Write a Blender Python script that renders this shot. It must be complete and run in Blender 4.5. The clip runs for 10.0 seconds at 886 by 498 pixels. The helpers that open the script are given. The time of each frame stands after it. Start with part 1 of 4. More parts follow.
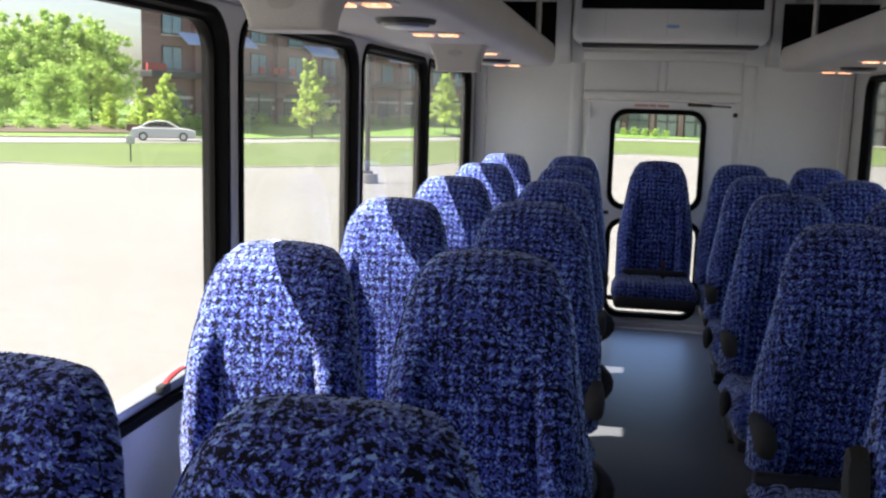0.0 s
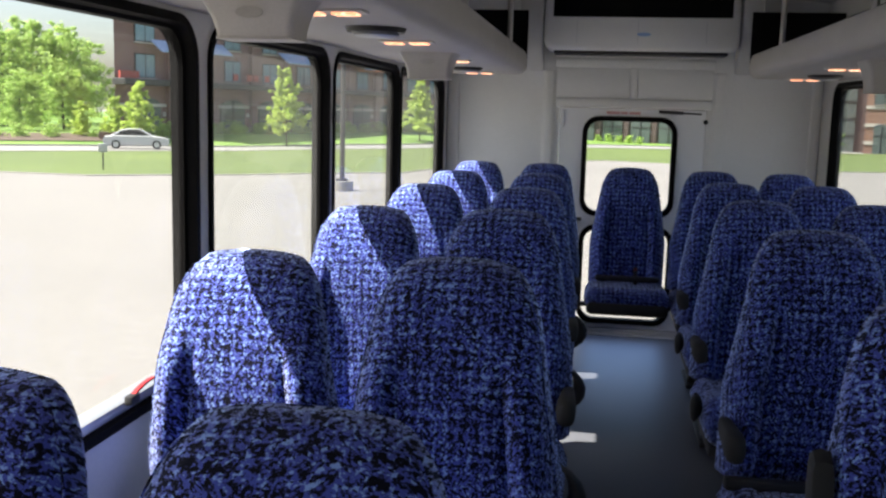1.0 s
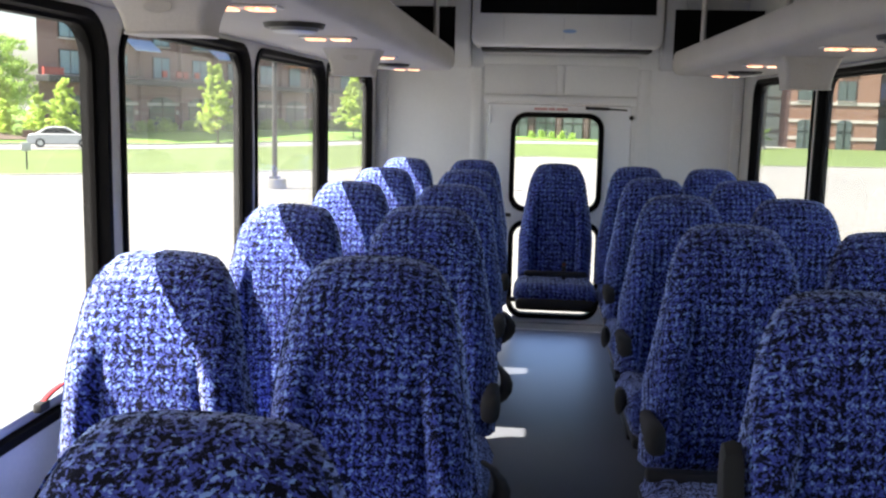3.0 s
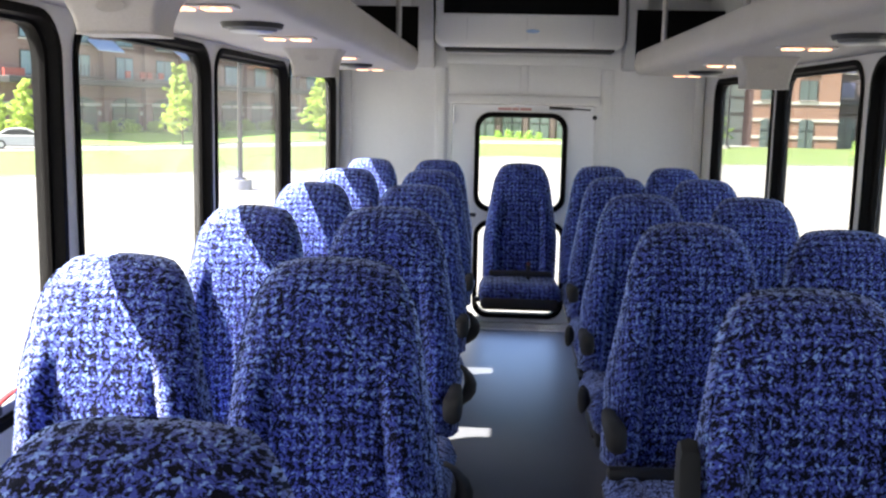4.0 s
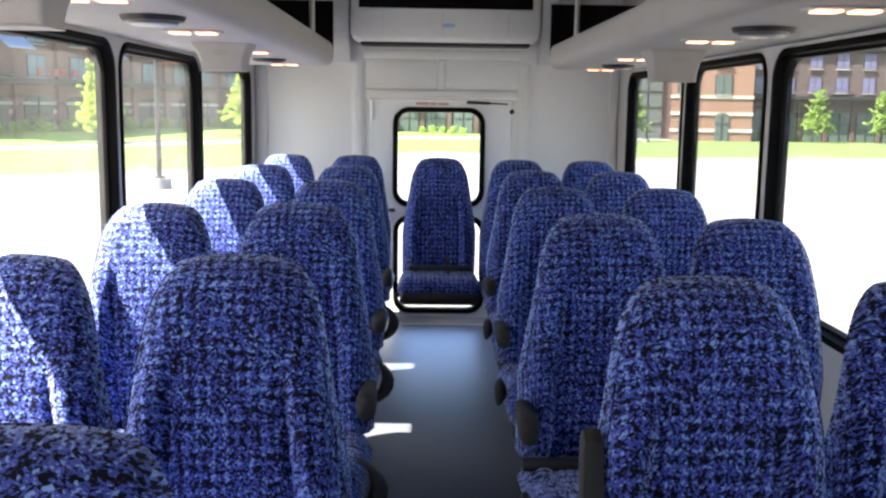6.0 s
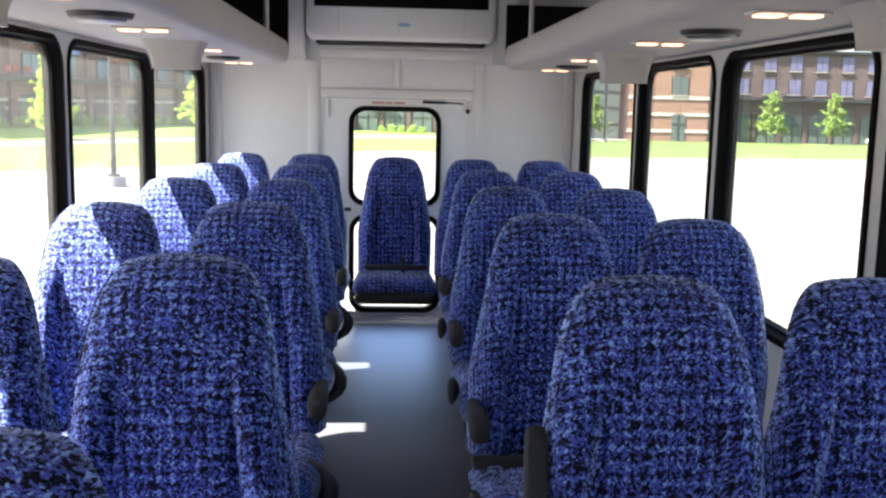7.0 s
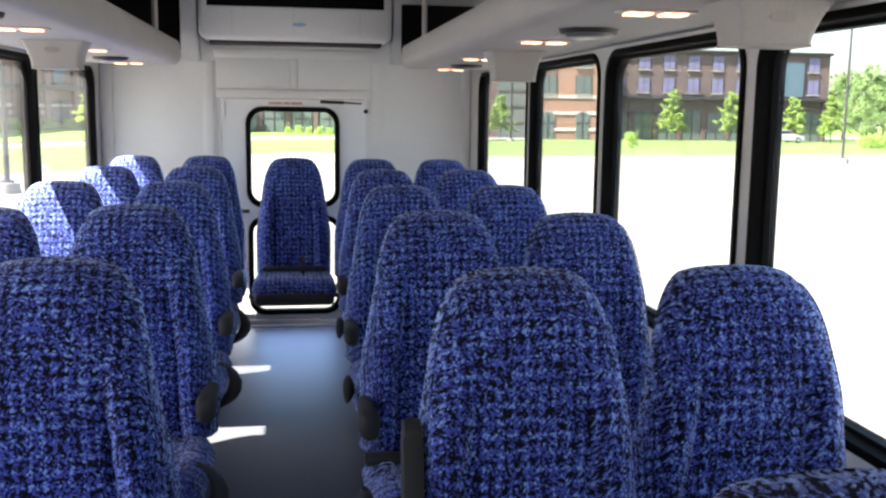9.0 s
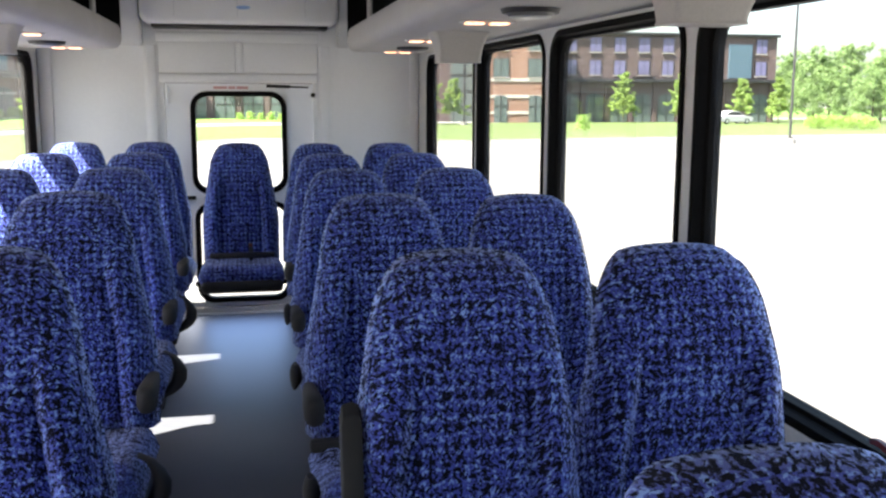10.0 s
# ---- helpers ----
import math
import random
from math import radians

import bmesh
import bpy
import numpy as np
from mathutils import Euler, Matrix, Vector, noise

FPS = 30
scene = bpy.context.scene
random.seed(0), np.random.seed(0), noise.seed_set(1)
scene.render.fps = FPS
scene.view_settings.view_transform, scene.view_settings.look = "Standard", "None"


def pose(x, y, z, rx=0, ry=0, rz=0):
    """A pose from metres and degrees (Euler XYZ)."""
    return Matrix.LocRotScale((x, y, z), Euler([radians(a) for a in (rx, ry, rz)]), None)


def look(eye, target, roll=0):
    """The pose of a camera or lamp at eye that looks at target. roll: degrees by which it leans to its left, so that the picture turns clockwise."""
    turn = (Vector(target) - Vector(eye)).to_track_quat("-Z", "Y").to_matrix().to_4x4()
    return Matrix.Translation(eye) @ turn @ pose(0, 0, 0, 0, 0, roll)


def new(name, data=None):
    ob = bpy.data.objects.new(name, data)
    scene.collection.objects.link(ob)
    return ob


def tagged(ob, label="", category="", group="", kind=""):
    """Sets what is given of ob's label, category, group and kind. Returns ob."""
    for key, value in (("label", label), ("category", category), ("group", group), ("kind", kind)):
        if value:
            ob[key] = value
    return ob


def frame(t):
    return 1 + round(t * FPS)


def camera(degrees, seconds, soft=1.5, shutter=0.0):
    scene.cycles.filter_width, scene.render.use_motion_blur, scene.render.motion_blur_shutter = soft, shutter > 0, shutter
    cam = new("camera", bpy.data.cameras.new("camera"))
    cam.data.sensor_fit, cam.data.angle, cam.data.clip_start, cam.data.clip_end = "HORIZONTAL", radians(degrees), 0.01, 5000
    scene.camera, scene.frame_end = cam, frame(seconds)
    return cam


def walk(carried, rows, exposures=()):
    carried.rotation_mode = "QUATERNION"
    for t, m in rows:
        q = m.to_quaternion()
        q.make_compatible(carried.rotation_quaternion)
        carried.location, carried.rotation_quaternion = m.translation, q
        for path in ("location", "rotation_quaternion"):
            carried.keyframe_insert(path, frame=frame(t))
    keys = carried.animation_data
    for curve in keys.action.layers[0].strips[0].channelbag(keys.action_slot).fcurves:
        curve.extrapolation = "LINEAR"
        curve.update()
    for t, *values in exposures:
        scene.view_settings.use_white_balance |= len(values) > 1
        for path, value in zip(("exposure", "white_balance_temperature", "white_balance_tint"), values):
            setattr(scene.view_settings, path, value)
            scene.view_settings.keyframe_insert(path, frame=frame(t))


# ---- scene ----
cam = camera(49.8, 10.0, soft=2.35)
PATH = [
    (0, (-0.1771, 0.0450, 1.4458), (-0.5425, 1.9876, 1.1414), 1.64),
    (0.5, (-0.1691, 0.0390, 1.4508), (-0.5125, 1.9878, 1.1604), 1.74),
    (1, (-0.1631, 0.0420, 1.4488), (-0.4796, 1.9956, 1.1604), 1.54),
    (1.5, (-0.1531, 0.0490, 1.4478), (-0.4306, 2.0078, 1.1544), 1.84),
    (2, (-0.1411, 0.0560, 1.4498), (-0.3807, 2.0186, 1.1485), 1.24),
    (2.5, (-0.1351, 0.0590, 1.4498), (-0.3477, 2.0259, 1.1565), 1.24),
    (4, (-0.1091, 0.0720, 1.4508), (-0.2259, 2.0474, 1.1605), 1.24),
    (4.5, (-0.1001, 0.0740, 1.4498), (-0.1820, 2.0527, 1.1703), 1.04),
    (5, (-0.0871, 0.0840, 1.4458), (-0.1271, 2.0620, 1.1525), 1.14),
    (5.5, (-0.0771, 0.0890, 1.4448), (-0.0791, 2.0671, 1.1493), 0.84),
    (7, (-0.0451, 0.0810, 1.4478), (0.0768, 2.0552, 1.1514), 1.24),
    (7.5, (-0.0331, 0.0710, 1.4498), (0.1328, 2.0430, 1.1604), 1.04),
    (8, (-0.0191, 0.0640, 1.4508), (0.1877, 2.0336, 1.1715), 1.04),
    (8.5, (-0.0051, 0.0610, 1.4478), (0.2428, 2.0247, 1.1603), 0.84),
    (9, (0.0179, 0.0560, 1.4428), (0.3245, 2.0106, 1.1505), 0.74),
    (9.5, (0.0379, 0.0660, 1.4388), (0.3976, 2.0094, 1.1325), 0.34),
    (10, (0.0529, 0.0720, 1.4348), (0.4507, 2.0052, 1.1114), 0.24),
]
EXPOSURES = [(0.0, 2.12), (0.4, 2.02), (1.5, 2.04), (2.0, 2.14), (2.5, 2.36), (4.0, 3.02), (5.5, 3.14), (7.5, 3.14), (8.8, 3.14), (10.0, 3.10)]
walk(cam, [(t, look(eye, target, roll)) for t, eye, target, roll in PATH], EXPOSURES)

# ---- world and sun ----
SUN_WAY = Vector((1.105, 0.372, -1.62))
world = bpy.data.worlds.new("sky")
scene.world = world
world.use_nodes = True
wt = world.node_tree
wt.nodes.clear()
sky = wt.nodes.new("ShaderNodeTexSky")
sky.sky_type = "NISHITA"
sky.sun_disc = False
sky.sun_elevation = radians(53)
sky.sun_rotation = math.atan2(-SUN_WAY.x, -SUN_WAY.y) % (2 * math.pi)
sky.dust_density = 3.0
bg = wt.nodes.new("ShaderNodeBackground")
bg.inputs["Strength"].default_value = 0.08
wo = wt.nodes.new("ShaderNodeOutputWorld")
wt.links.new(sky.outputs["Color"], bg.inputs["Color"])
wt.links.new(bg.outputs["Background"], wo.inputs["Surface"])

sun_data = bpy.data.lights.new("sun", "SUN")
sun_data.energy = 5.0
sun_data.angle = radians(0.5)
sun_data.color = (1.0, 0.95, 0.87)
sun = new("sun", sun_data)
sun.matrix_world = look((0, 0, 30), Vector((0, 0, 30)) + SUN_WAY)


# ---- materials ----
class Nodes:
    """A small node builder."""

    def __init__(self, name):
        self.mat = bpy.data.materials.new(name)
        self.mat.use_nodes = True
        self.t = self.mat.node_tree
        self.bsdf = self.t.nodes["Principled BSDF"]
        self.out = self.t.nodes["Material Output"]

    def add(self, kind, **sets):
        n = self.t.nodes.new(kind)
        if "operation" in sets:
            n.operation = sets["operation"]
        if "noise_dimensions" in sets:
            n.noise_dimensions = sets["noise_dimensions"]
        if "voronoi_dimensions" in sets:
            n.voronoi_dimensions = sets["voronoi_dimensions"]
        if "feature" in sets:
            n.feature = sets["feature"]
        if "distance" in sets:
            n.distance = sets["distance"]
        if "data_type" in sets:
            n.data_type = sets["data_type"]
        if "blend_type" in sets:
            n.blend_type = sets["blend_type"]
        return n

    def link(self, a, b):
        self.t.links.new(a, b)

    def coords(self, scale=(1, 1, 1), world_space=False):
        tc = self.add("ShaderNodeTexCoord")
        mp = self.add("ShaderNodeMapping")
        mp.inputs["Scale"].default_value = scale
        if world_space:
            geo = self.add("ShaderNodeNewGeometry")
            self.link(geo.outputs["Position"], mp.inputs["Vector"])
        else:
            self.link(tc.outputs["Object"], mp.inputs["Vector"])
        return mp.outputs["Vector"]

    def noise(self, vec, scale, detail=3.0, rough=0.55, distort=0.0):
        n = self.add("ShaderNodeTexNoise")
        self.link(vec, n.inputs["Vector"])
        n.inputs["Scale"].default_value = scale
        n.inputs["Detail"].default_value = detail
        n.inputs["Roughness"].default_value = rough
        n.inputs["Distortion"].default_value = distort
        return n

    def ramp(self, fac, stops):
        r = self.add("ShaderNodeValToRGB")
        while len(r.color_ramp.elements) < len(stops):
            r.color_ramp.elements.new(0.5)
        for e, (p, c) in zip(r.color_ramp.elements, stops):
            e.position = p
            e.color = (*c, 1)
        self.link(fac, r.inputs["Fac"])
        return r.outputs["Color"]

    def math(self, op, a, b):
        m = self.add("ShaderNodeMath", operation=op)
        for i, v in enumerate((a, b)):
            if isinstance(v, (int, float)):
                m.inputs[i].default_value = v
            else:
                self.link(v, m.inputs[i])
        return m.outputs[0]

    def mix(self, fac, a, b, blend="MIX"):
        m = self.add("ShaderNodeMix", data_type="RGBA", blend_type=blend)
        for sock, v in ((m.inputs[0], fac), (m.inputs[6], a), (m.inputs[7], b)):
            if isinstance(v, (int, float)):
                sock.default_value = v
            elif isinstance(v, tuple):
                sock.default_value = (*v, 1)
            else:
                self.link(v, sock)
        return m.outputs[2]

    def bump(self, height, strength, distance=0.002):
        b = self.add("ShaderNodeBump")
        b.inputs["Strength"].default_value = strength
        b.inputs["Distance"].default_value = distance
        self.link(height, b.inputs["Height"])
        self.link(b.outputs["Normal"], self.bsdf.inputs["Normal"])


def surface(name, dark, light, scale, rough=0.5, grain=0.0, metal=0.0, bump=0.15, distance=0.001, patch=1.2, rough_var=0.1, spec=0.5):
    """A surface that varies between two colours at a coarse and a fine scale, with fine relief."""
    n = Nodes(name)
    v = n.coords(world_space=True)
    coarse = n.noise(v, patch, 4.0)
    fine = n.noise(v, scale, 3.0)
    both = n.math("ADD", n.math("MULTIPLY", coarse.outputs["Fac"], 0.6), n.math("MULTIPLY", fine.outputs["Fac"], 0.4))
    n.link(n.ramp(both, [(0.32, dark), (0.68, light)]), n.bsdf.inputs["Base Color"])
    n.link(n.math("ADD", n.math("MULTIPLY", coarse.outputs["Fac"], rough_var * 2), rough - rough_var), n.bsdf.inputs["Roughness"])
    n.bsdf.inputs["Metallic"].default_value = metal
    n.bsdf.inputs["Specular IOR Level"].default_value = spec
    n.bump(fine.outputs["Fac"], bump, distance)
    return n.mat


def plain(name, colour, rough=0.5, metal=0.0):
    n = Nodes(name)
    v = n.coords(world_space=True)
    f = n.noise(v, 35.0, 3.0)
    n.link(n.mix(n.math("MULTIPLY", f.outputs["Fac"], 0.35), colour, tuple(c * 0.6 for c in colour)), n.bsdf.inputs["Base Color"])
    n.bsdf.inputs["Roughness"].default_value = rough
    n.bsdf.inputs["Metallic"].default_value = metal
    return n.mat


def glow(name, colour, strength):
    """A prismatic lens: hot spots and redder rims."""
    n = Nodes(name)
    n.bsdf.inputs["Base Color"].default_value = (*colour, 1)
    spots = n.noise(n.coords(world_space=True), 75.0, 2.0, 0.6)
    red = tuple(c * k for c, k in zip(colour, (0.85, 0.62, 0.60)))
    n.link(n.ramp(spots.outputs["Fac"], [(0.40, red), (0.52, colour), (0.62, (1.0, 0.78, 0.55))]), n.bsdf.inputs["Emission Color"])
    n.bsdf.inputs["Emission Strength"].default_value = strength
    return n.mat


def edge_gloss(mat, colour, rough, power, most):
    """A gloss that grows where the surface is seen edge on."""
    t = mat.node_tree
    out = t.nodes["Material Output"]
    base = t.nodes["Principled BSDF"]
    shine = t.nodes.new("ShaderNodeBsdfGlossy")
    if isinstance(colour, tuple):
        shine.inputs["Color"].default_value = (*colour, 1)
    else:
        t.links.new(colour, shine.inputs["Color"])
    shine.inputs["Roughness"].default_value = rough
    lw = t.nodes.new("ShaderNodeLayerWeight")
    lw.inputs["Blend"].default_value = 0.5
    pw = t.nodes.new("ShaderNodeMath")
    pw.operation = "POWER"
    pw.inputs[1].default_value = power
    ml = t.nodes.new("ShaderNodeMath")
    ml.operation = "MULTIPLY"
    ml.inputs[1].default_value = most
    mx = t.nodes.new("ShaderNodeMixShader")
    t.links.new(lw.outputs["Facing"], pw.inputs[0])
    t.links.new(pw.outputs[0], ml.inputs[0])
    t.links.new(ml.outputs[0], mx.inputs[0])
    t.links.new(base.outputs[0], mx.inputs[1])
    t.links.new(shine.outputs[0], mx.inputs[2])
    t.links.new(mx.outputs[0], out.inputs["Surface"])


def fabric():
    """Woven moquette: rows of dark knots on a blue ground broken by crisp flecks."""
    n = Nodes("seat_fabric")
    tc = n.add("ShaderNodeTexCoord")
    info = n.add("ShaderNodeObjectInfo")
    axis = n.add("ShaderNodeSeparateXYZ")
    n.link(tc.outputs["Object"], axis.inputs[0])
    x, y, z = axis.outputs["X"], axis.outputs["Y"], axis.outputs["Z"]
    # cloth coordinates in metres, laid over the leaning front and round the sides
    lean = n.math("SUBTRACT", y, n.math("MULTIPLY", z, 0.235))
    turn = n.math("MINIMUM", n.math("MAXIMUM", n.math("DIVIDE", n.math("SUBTRACT", n.math("ABSOLUTE", x, 0), 0.165), 0.025), 0.0), 1.0)
    turn = n.math("MULTIPLY", turn, n.math("SIGN", x, 0))
    u = n.math("ADD", x, n.math("MULTIPLY", n.math("MULTIPLY", n.math("ADD", lean, LEAN_AT_FRONT), 0.6), turn))
    v = n.math("ADD", z, n.math("MULTIPLY", lean, 0.6))
    shift = n.math("MULTIPLY", info.outputs["Random"], 3.7)
    flat = n.add("ShaderNodeCombineXYZ")
    n.link(n.math("ADD", u, shift), flat.inputs[0])
    n.link(n.math("ADD", v, shift), flat.inputs[1])
    warp = n.noise(flat.outputs[0], 90.0, 1.0)
    cloth = n.add("ShaderNodeVectorMath", operation="MULTIPLY_ADD")
    n.link(warp.outputs["Color"], cloth.inputs[0])
    cloth.inputs[1].default_value = (0.005, 0.005, 0.0)
    n.link(flat.outputs[0], cloth.inputs[2])
    at = n.add("ShaderNodeSeparateXYZ")
    n.link(cloth.outputs[0], at.inputs[0])
    cu, cv = n.math("DIVIDE", at.outputs["X"], KNOT), n.math("DIVIDE", at.outputs["Y"], KNOT)
    # each knot of the grid is stronger or weaker than the next
    cell = n.add("ShaderNodeCombineXYZ")
    n.link(n.math("ROUND", cu, 0), cell.inputs[0])
    n.link(n.math("ROUND", cv, 0), cell.inputs[1])
    white = n.add("ShaderNodeTexWhiteNoise")
    n.link(cell.outputs[0], white.inputs["Vector"])
    strong = n.math("ADD", n.math("MULTIPLY", white.outputs["Value"], 0.95), 0.15)
    grid = n.math("ADD", n.math("COSINE", n.math("MULTIPLY", cu, 2 * math.pi), 0), n.math("COSINE", n.math("MULTIPLY", cv, 2 * math.pi), 0))
    grid = n.math("MULTIPLY", n.math("MULTIPLY", grid, strong), -0.092)
    # short flecks laid to one side and to the other in turn
    rise, fall = n.math("ADD", cu, cv), n.math("SUBTRACT", cu, cv)
    flecks = []
    for ka, kb in ((2.0, 2.9), (2.9, 2.0)):
        way = n.add("ShaderNodeCombineXYZ")
        n.link(n.math("MULTIPLY", rise, ka), way.inputs[0])
        n.link(n.math("MULTIPLY", fall, kb), way.inputs[1])
        vor = n.add("ShaderNodeTexVoronoi", feature="F1", distance="MANHATTAN", voronoi_dimensions="2D")
        n.link(way.outputs[0], vor.inputs["Vector"])
        vor.inputs["Scale"].default_value = 1.6
        tone = n.add("ShaderNodeSeparateColor")
        n.link(vor.outputs["Color"], tone.inputs[0])
        flecks.append(tone.outputs[0])
    swap = n.math("GREATER_THAN", white.outputs["Value"], 0.5)
    pick = n.math("ADD", n.math("MULTIPLY", flecks[0], swap), n.math("MULTIPLY", flecks[1], n.math("SUBTRACT", 1.0, swap)))
    blob = n.noise(cloth.outputs[0], 170.0, 2.0, 0.6)
    wide = n.noise(flat.outputs[0], 16.0, 1.0)
    blot = n.math("ADD", grid, n.math("MULTIPLY", n.math("SUBTRACT", pick, 0.5), 0.44))
    blot = n.math("ADD", blot, n.math("MULTIPLY", n.math("SUBTRACT", blob.outputs["Fac"], 0.5), 0.85))
    blot = n.math("ADD", blot, n.math("MULTIPLY", n.math("SUBTRACT", wide.outputs["Fac"], 0.5), 0.22))
    blot = n.math("ADD", blot, 0.5)
    tone = n.ramp(blot, [(0.420, FABRIC_DARK), (0.440, FABRIC_MID), (0.505, FABRIC_MID), (0.520, FABRIC_BLUE), (0.690, FABRIC_BLUE), (0.730, FABRIC_PALE)])
    n.link(tone, n.bsdf.inputs["Base Color"])
    n.bsdf.inputs["Roughness"].default_value = 0.85
    n.link(n.math("MINIMUM", n.math("MAXIMUM", n.math("MULTIPLY", n.math("SUBTRACT", blot, 0.40), 5.5), 0.06), 0.5), n.bsdf.inputs["Sheen Weight"])
    n.bsdf.inputs["Sheen Roughness"].default_value = 0.42
    n.bsdf.inputs["Sheen Tint"].default_value = (0.94, 0.96, 1.0, 1)
    n.bsdf.inputs["Specular IOR Level"].default_value = 0.1
    weave = n.noise(flat.outputs[0], 900.0, 2.0)
    crease = n.noise(tc.outputs["Object"], 11.0, 3.0, 0.5, 0.8)
    # folds pulled across the side bolsters
    pulled = n.noise(n.coords((9.0, 9.0, 46.0)), 1.0, 2.0, 0.5, 0.6)
    side = n.math("MINIMUM", n.math("MAXIMUM", n.math("DIVIDE", n.math("SUBTRACT", n.math("ABSOLUTE", x, 0), 0.125), 0.03), 0.0), 1.0)
    low = n.math("MINIMUM", n.math("MAXIMUM", n.math("DIVIDE", n.math("SUBTRACT", 1.0, z), 0.08), 0.0), 1.0)
    folds = n.math("MULTIPLY", n.math("MULTIPLY", pulled.outputs["Fac"], 1.1), n.math("MULTIPLY", side, low))
    relief = n.math("ADD", n.math("MULTIPLY", weave.outputs["Fac"], 0.10), n.math("ADD", crease.outputs["Fac"], folds))
    n.bump(relief, 0.5, 0.018)
    tint = n.ramp(blot, [(0.42, (0.025, 0.035, 0.10)), (0.56, (0.50, 0.62, 1.0))])
    edge_gloss(n.mat, tint, 0.55, 3.0, 0.85)
    return n.mat


KNOT = 0.0235
LEAN_AT_FRONT = 0.160
FABRIC_DARK, FABRIC_MID = (0.006, 0.006, 0.012), (0.020, 0.024, 0.088)
FABRIC_BLUE, FABRIC_PALE = (0.063, 0.086, 0.395), (0.24, 0.375, 0.72)


def glass(name, tint, gloss, haze=0.012):
    n = Nodes(name)
    n.t.nodes.remove(n.bsdf)
    clear = n.add("ShaderNodeBsdfTransparent")
    clear.inputs["Color"].default_value = (*tint, 1)
    shine = n.add("ShaderNodeBsdfGlossy")
    shine.inputs["Roughness"].default_value = 0.01
    lw = n.add("ShaderNodeLayerWeight")
    lw.inputs["Blend"].default_value = 0.5
    fac = n.math("ADD", n.math("MULTIPLY", n.math("POWER", lw.outputs["Facing"], 4.0), gloss), 0.012)
    mx = n.add("ShaderNodeMixShader")
    n.link(fac, mx.inputs[0])
    n.link(clear.outputs[0], mx.inputs[1])
    n.link(shine.outputs[0], mx.inputs[2])
    dust = n.add("ShaderNodeBsdfTranslucent")
    dust.inputs["Color"].default_value = (0.9, 0.9, 0.88, 1)
    v = n.coords(world_space=True)
    film = n.noise(v, 2.5, 4.0)
    veil = n.add("ShaderNodeMixShader")
    n.link(n.math("MULTIPLY", film.outputs["Fac"], haze), veil.inputs[0])
    n.link(mx.outputs[0], veil.inputs[1])
    n.link(dust.outputs[0], veil.inputs[2])
    n.link(veil.outputs[0], n.out.inputs["Surface"])
    return n.mat


def brick_wall(name, a, b, mortar):
    n = Nodes(name)
    tc = n.add("ShaderNodeTexCoord")
    mp = n.add("ShaderNodeMapping")
    mp.inputs["Rotation"].default_value = (radians(90), 0, 0)
    n.link(tc.outputs["Object"], mp.inputs["Vector"])
    bt = n.add("ShaderNodeTexBrick")
    n.link(mp.outputs[0], bt.inputs["Vector"])
    bt.inputs["Color1"].default_value = (*a, 1)
    bt.inputs["Color2"].default_value = (*b, 1)
    bt.inputs["Mortar"].default_value = (*mortar, 1)
    bt.inputs["Scale"].default_value = 1.0
    bt.inputs["Brick Width"].default_value = 0.22
    bt.inputs["Row Height"].default_value = 0.075
    bt.inputs["Mortar Size"].default_value = 0.01
    big = n.noise(tc.outputs["Object"], 0.35, 4.0)
    n.link(n.mix(n.math("MULTIPLY", big.outputs["Fac"], 0.5), bt.outputs["Color"], tuple(c * 0.55 for c in a)), n.bsdf.inputs["Base Color"])
    n.bsdf.inputs["Roughness"].default_value = 0.85
    return n.mat


def leafy(name, dark, light):
    n = Nodes(name)
    geo = n.add("ShaderNodeNewGeometry")
    v = n.coords(world_space=True)
    f = n.noise(v, 0.8, 3.0)
    mixv = n.math("ADD", n.math("MULTIPLY", geo.outputs["Random Per Island"], 0.6), n.math("MULTIPLY", f.outputs["Fac"], 0.4))
    n.link(n.ramp(mixv, [(0.15, dark), (0.85, light)]), n.bsdf.inputs["Base Color"])
    n.bsdf.inputs["Roughness"].default_value = 0.6
    n.bsdf.inputs["Transmission Weight"].default_value = 0.0
    n.bsdf.inputs["Subsurface Weight"].default_value = 0.0
    tr = n.add("ShaderNodeBsdfTranslucent")
    n.link(n.ramp(mixv, [(0.15, tuple(c * 1.3 for c in dark)), (0.85, tuple(c * 1.3 for c in light))]), tr.inputs["Color"])
    mx = n.add("ShaderNodeMixShader")
    mx.inputs[0].default_value = 0.45
    n.link(n.bsdf.outputs[0], mx.inputs[1])
    n.link(tr.outputs[0], mx.inputs[2])
    n.link(mx.outputs[0], n.out.inputs["Surface"])
    return n.mat


M_FABRIC = fabric()
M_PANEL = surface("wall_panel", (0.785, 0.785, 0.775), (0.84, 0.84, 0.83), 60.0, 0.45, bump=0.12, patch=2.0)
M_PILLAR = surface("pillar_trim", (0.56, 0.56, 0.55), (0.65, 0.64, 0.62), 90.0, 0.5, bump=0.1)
M_LOWER = surface("lower_wall", (0.36, 0.38, 0.41), (0.45, 0.47, 0.50), 120.0, 0.6, bump=0.2)
M_RACK = surface("rack_vinyl", (0.41, 0.388, 0.355), (0.50, 0.475, 0.44), 160.0, 0.65, bump=0.25, patch=3.0)
M_CEIL = surface("ceiling_cloth", (0.50, 0.50, 0.485), (0.59, 0.59, 0.57), 200.0, 0.85, bump=0.3)
M_DARK = surface("dark_sheet", (0.004, 0.004, 0.004), (0.009, 0.009, 0.009), 150.0, 0.85, spec=0.1)
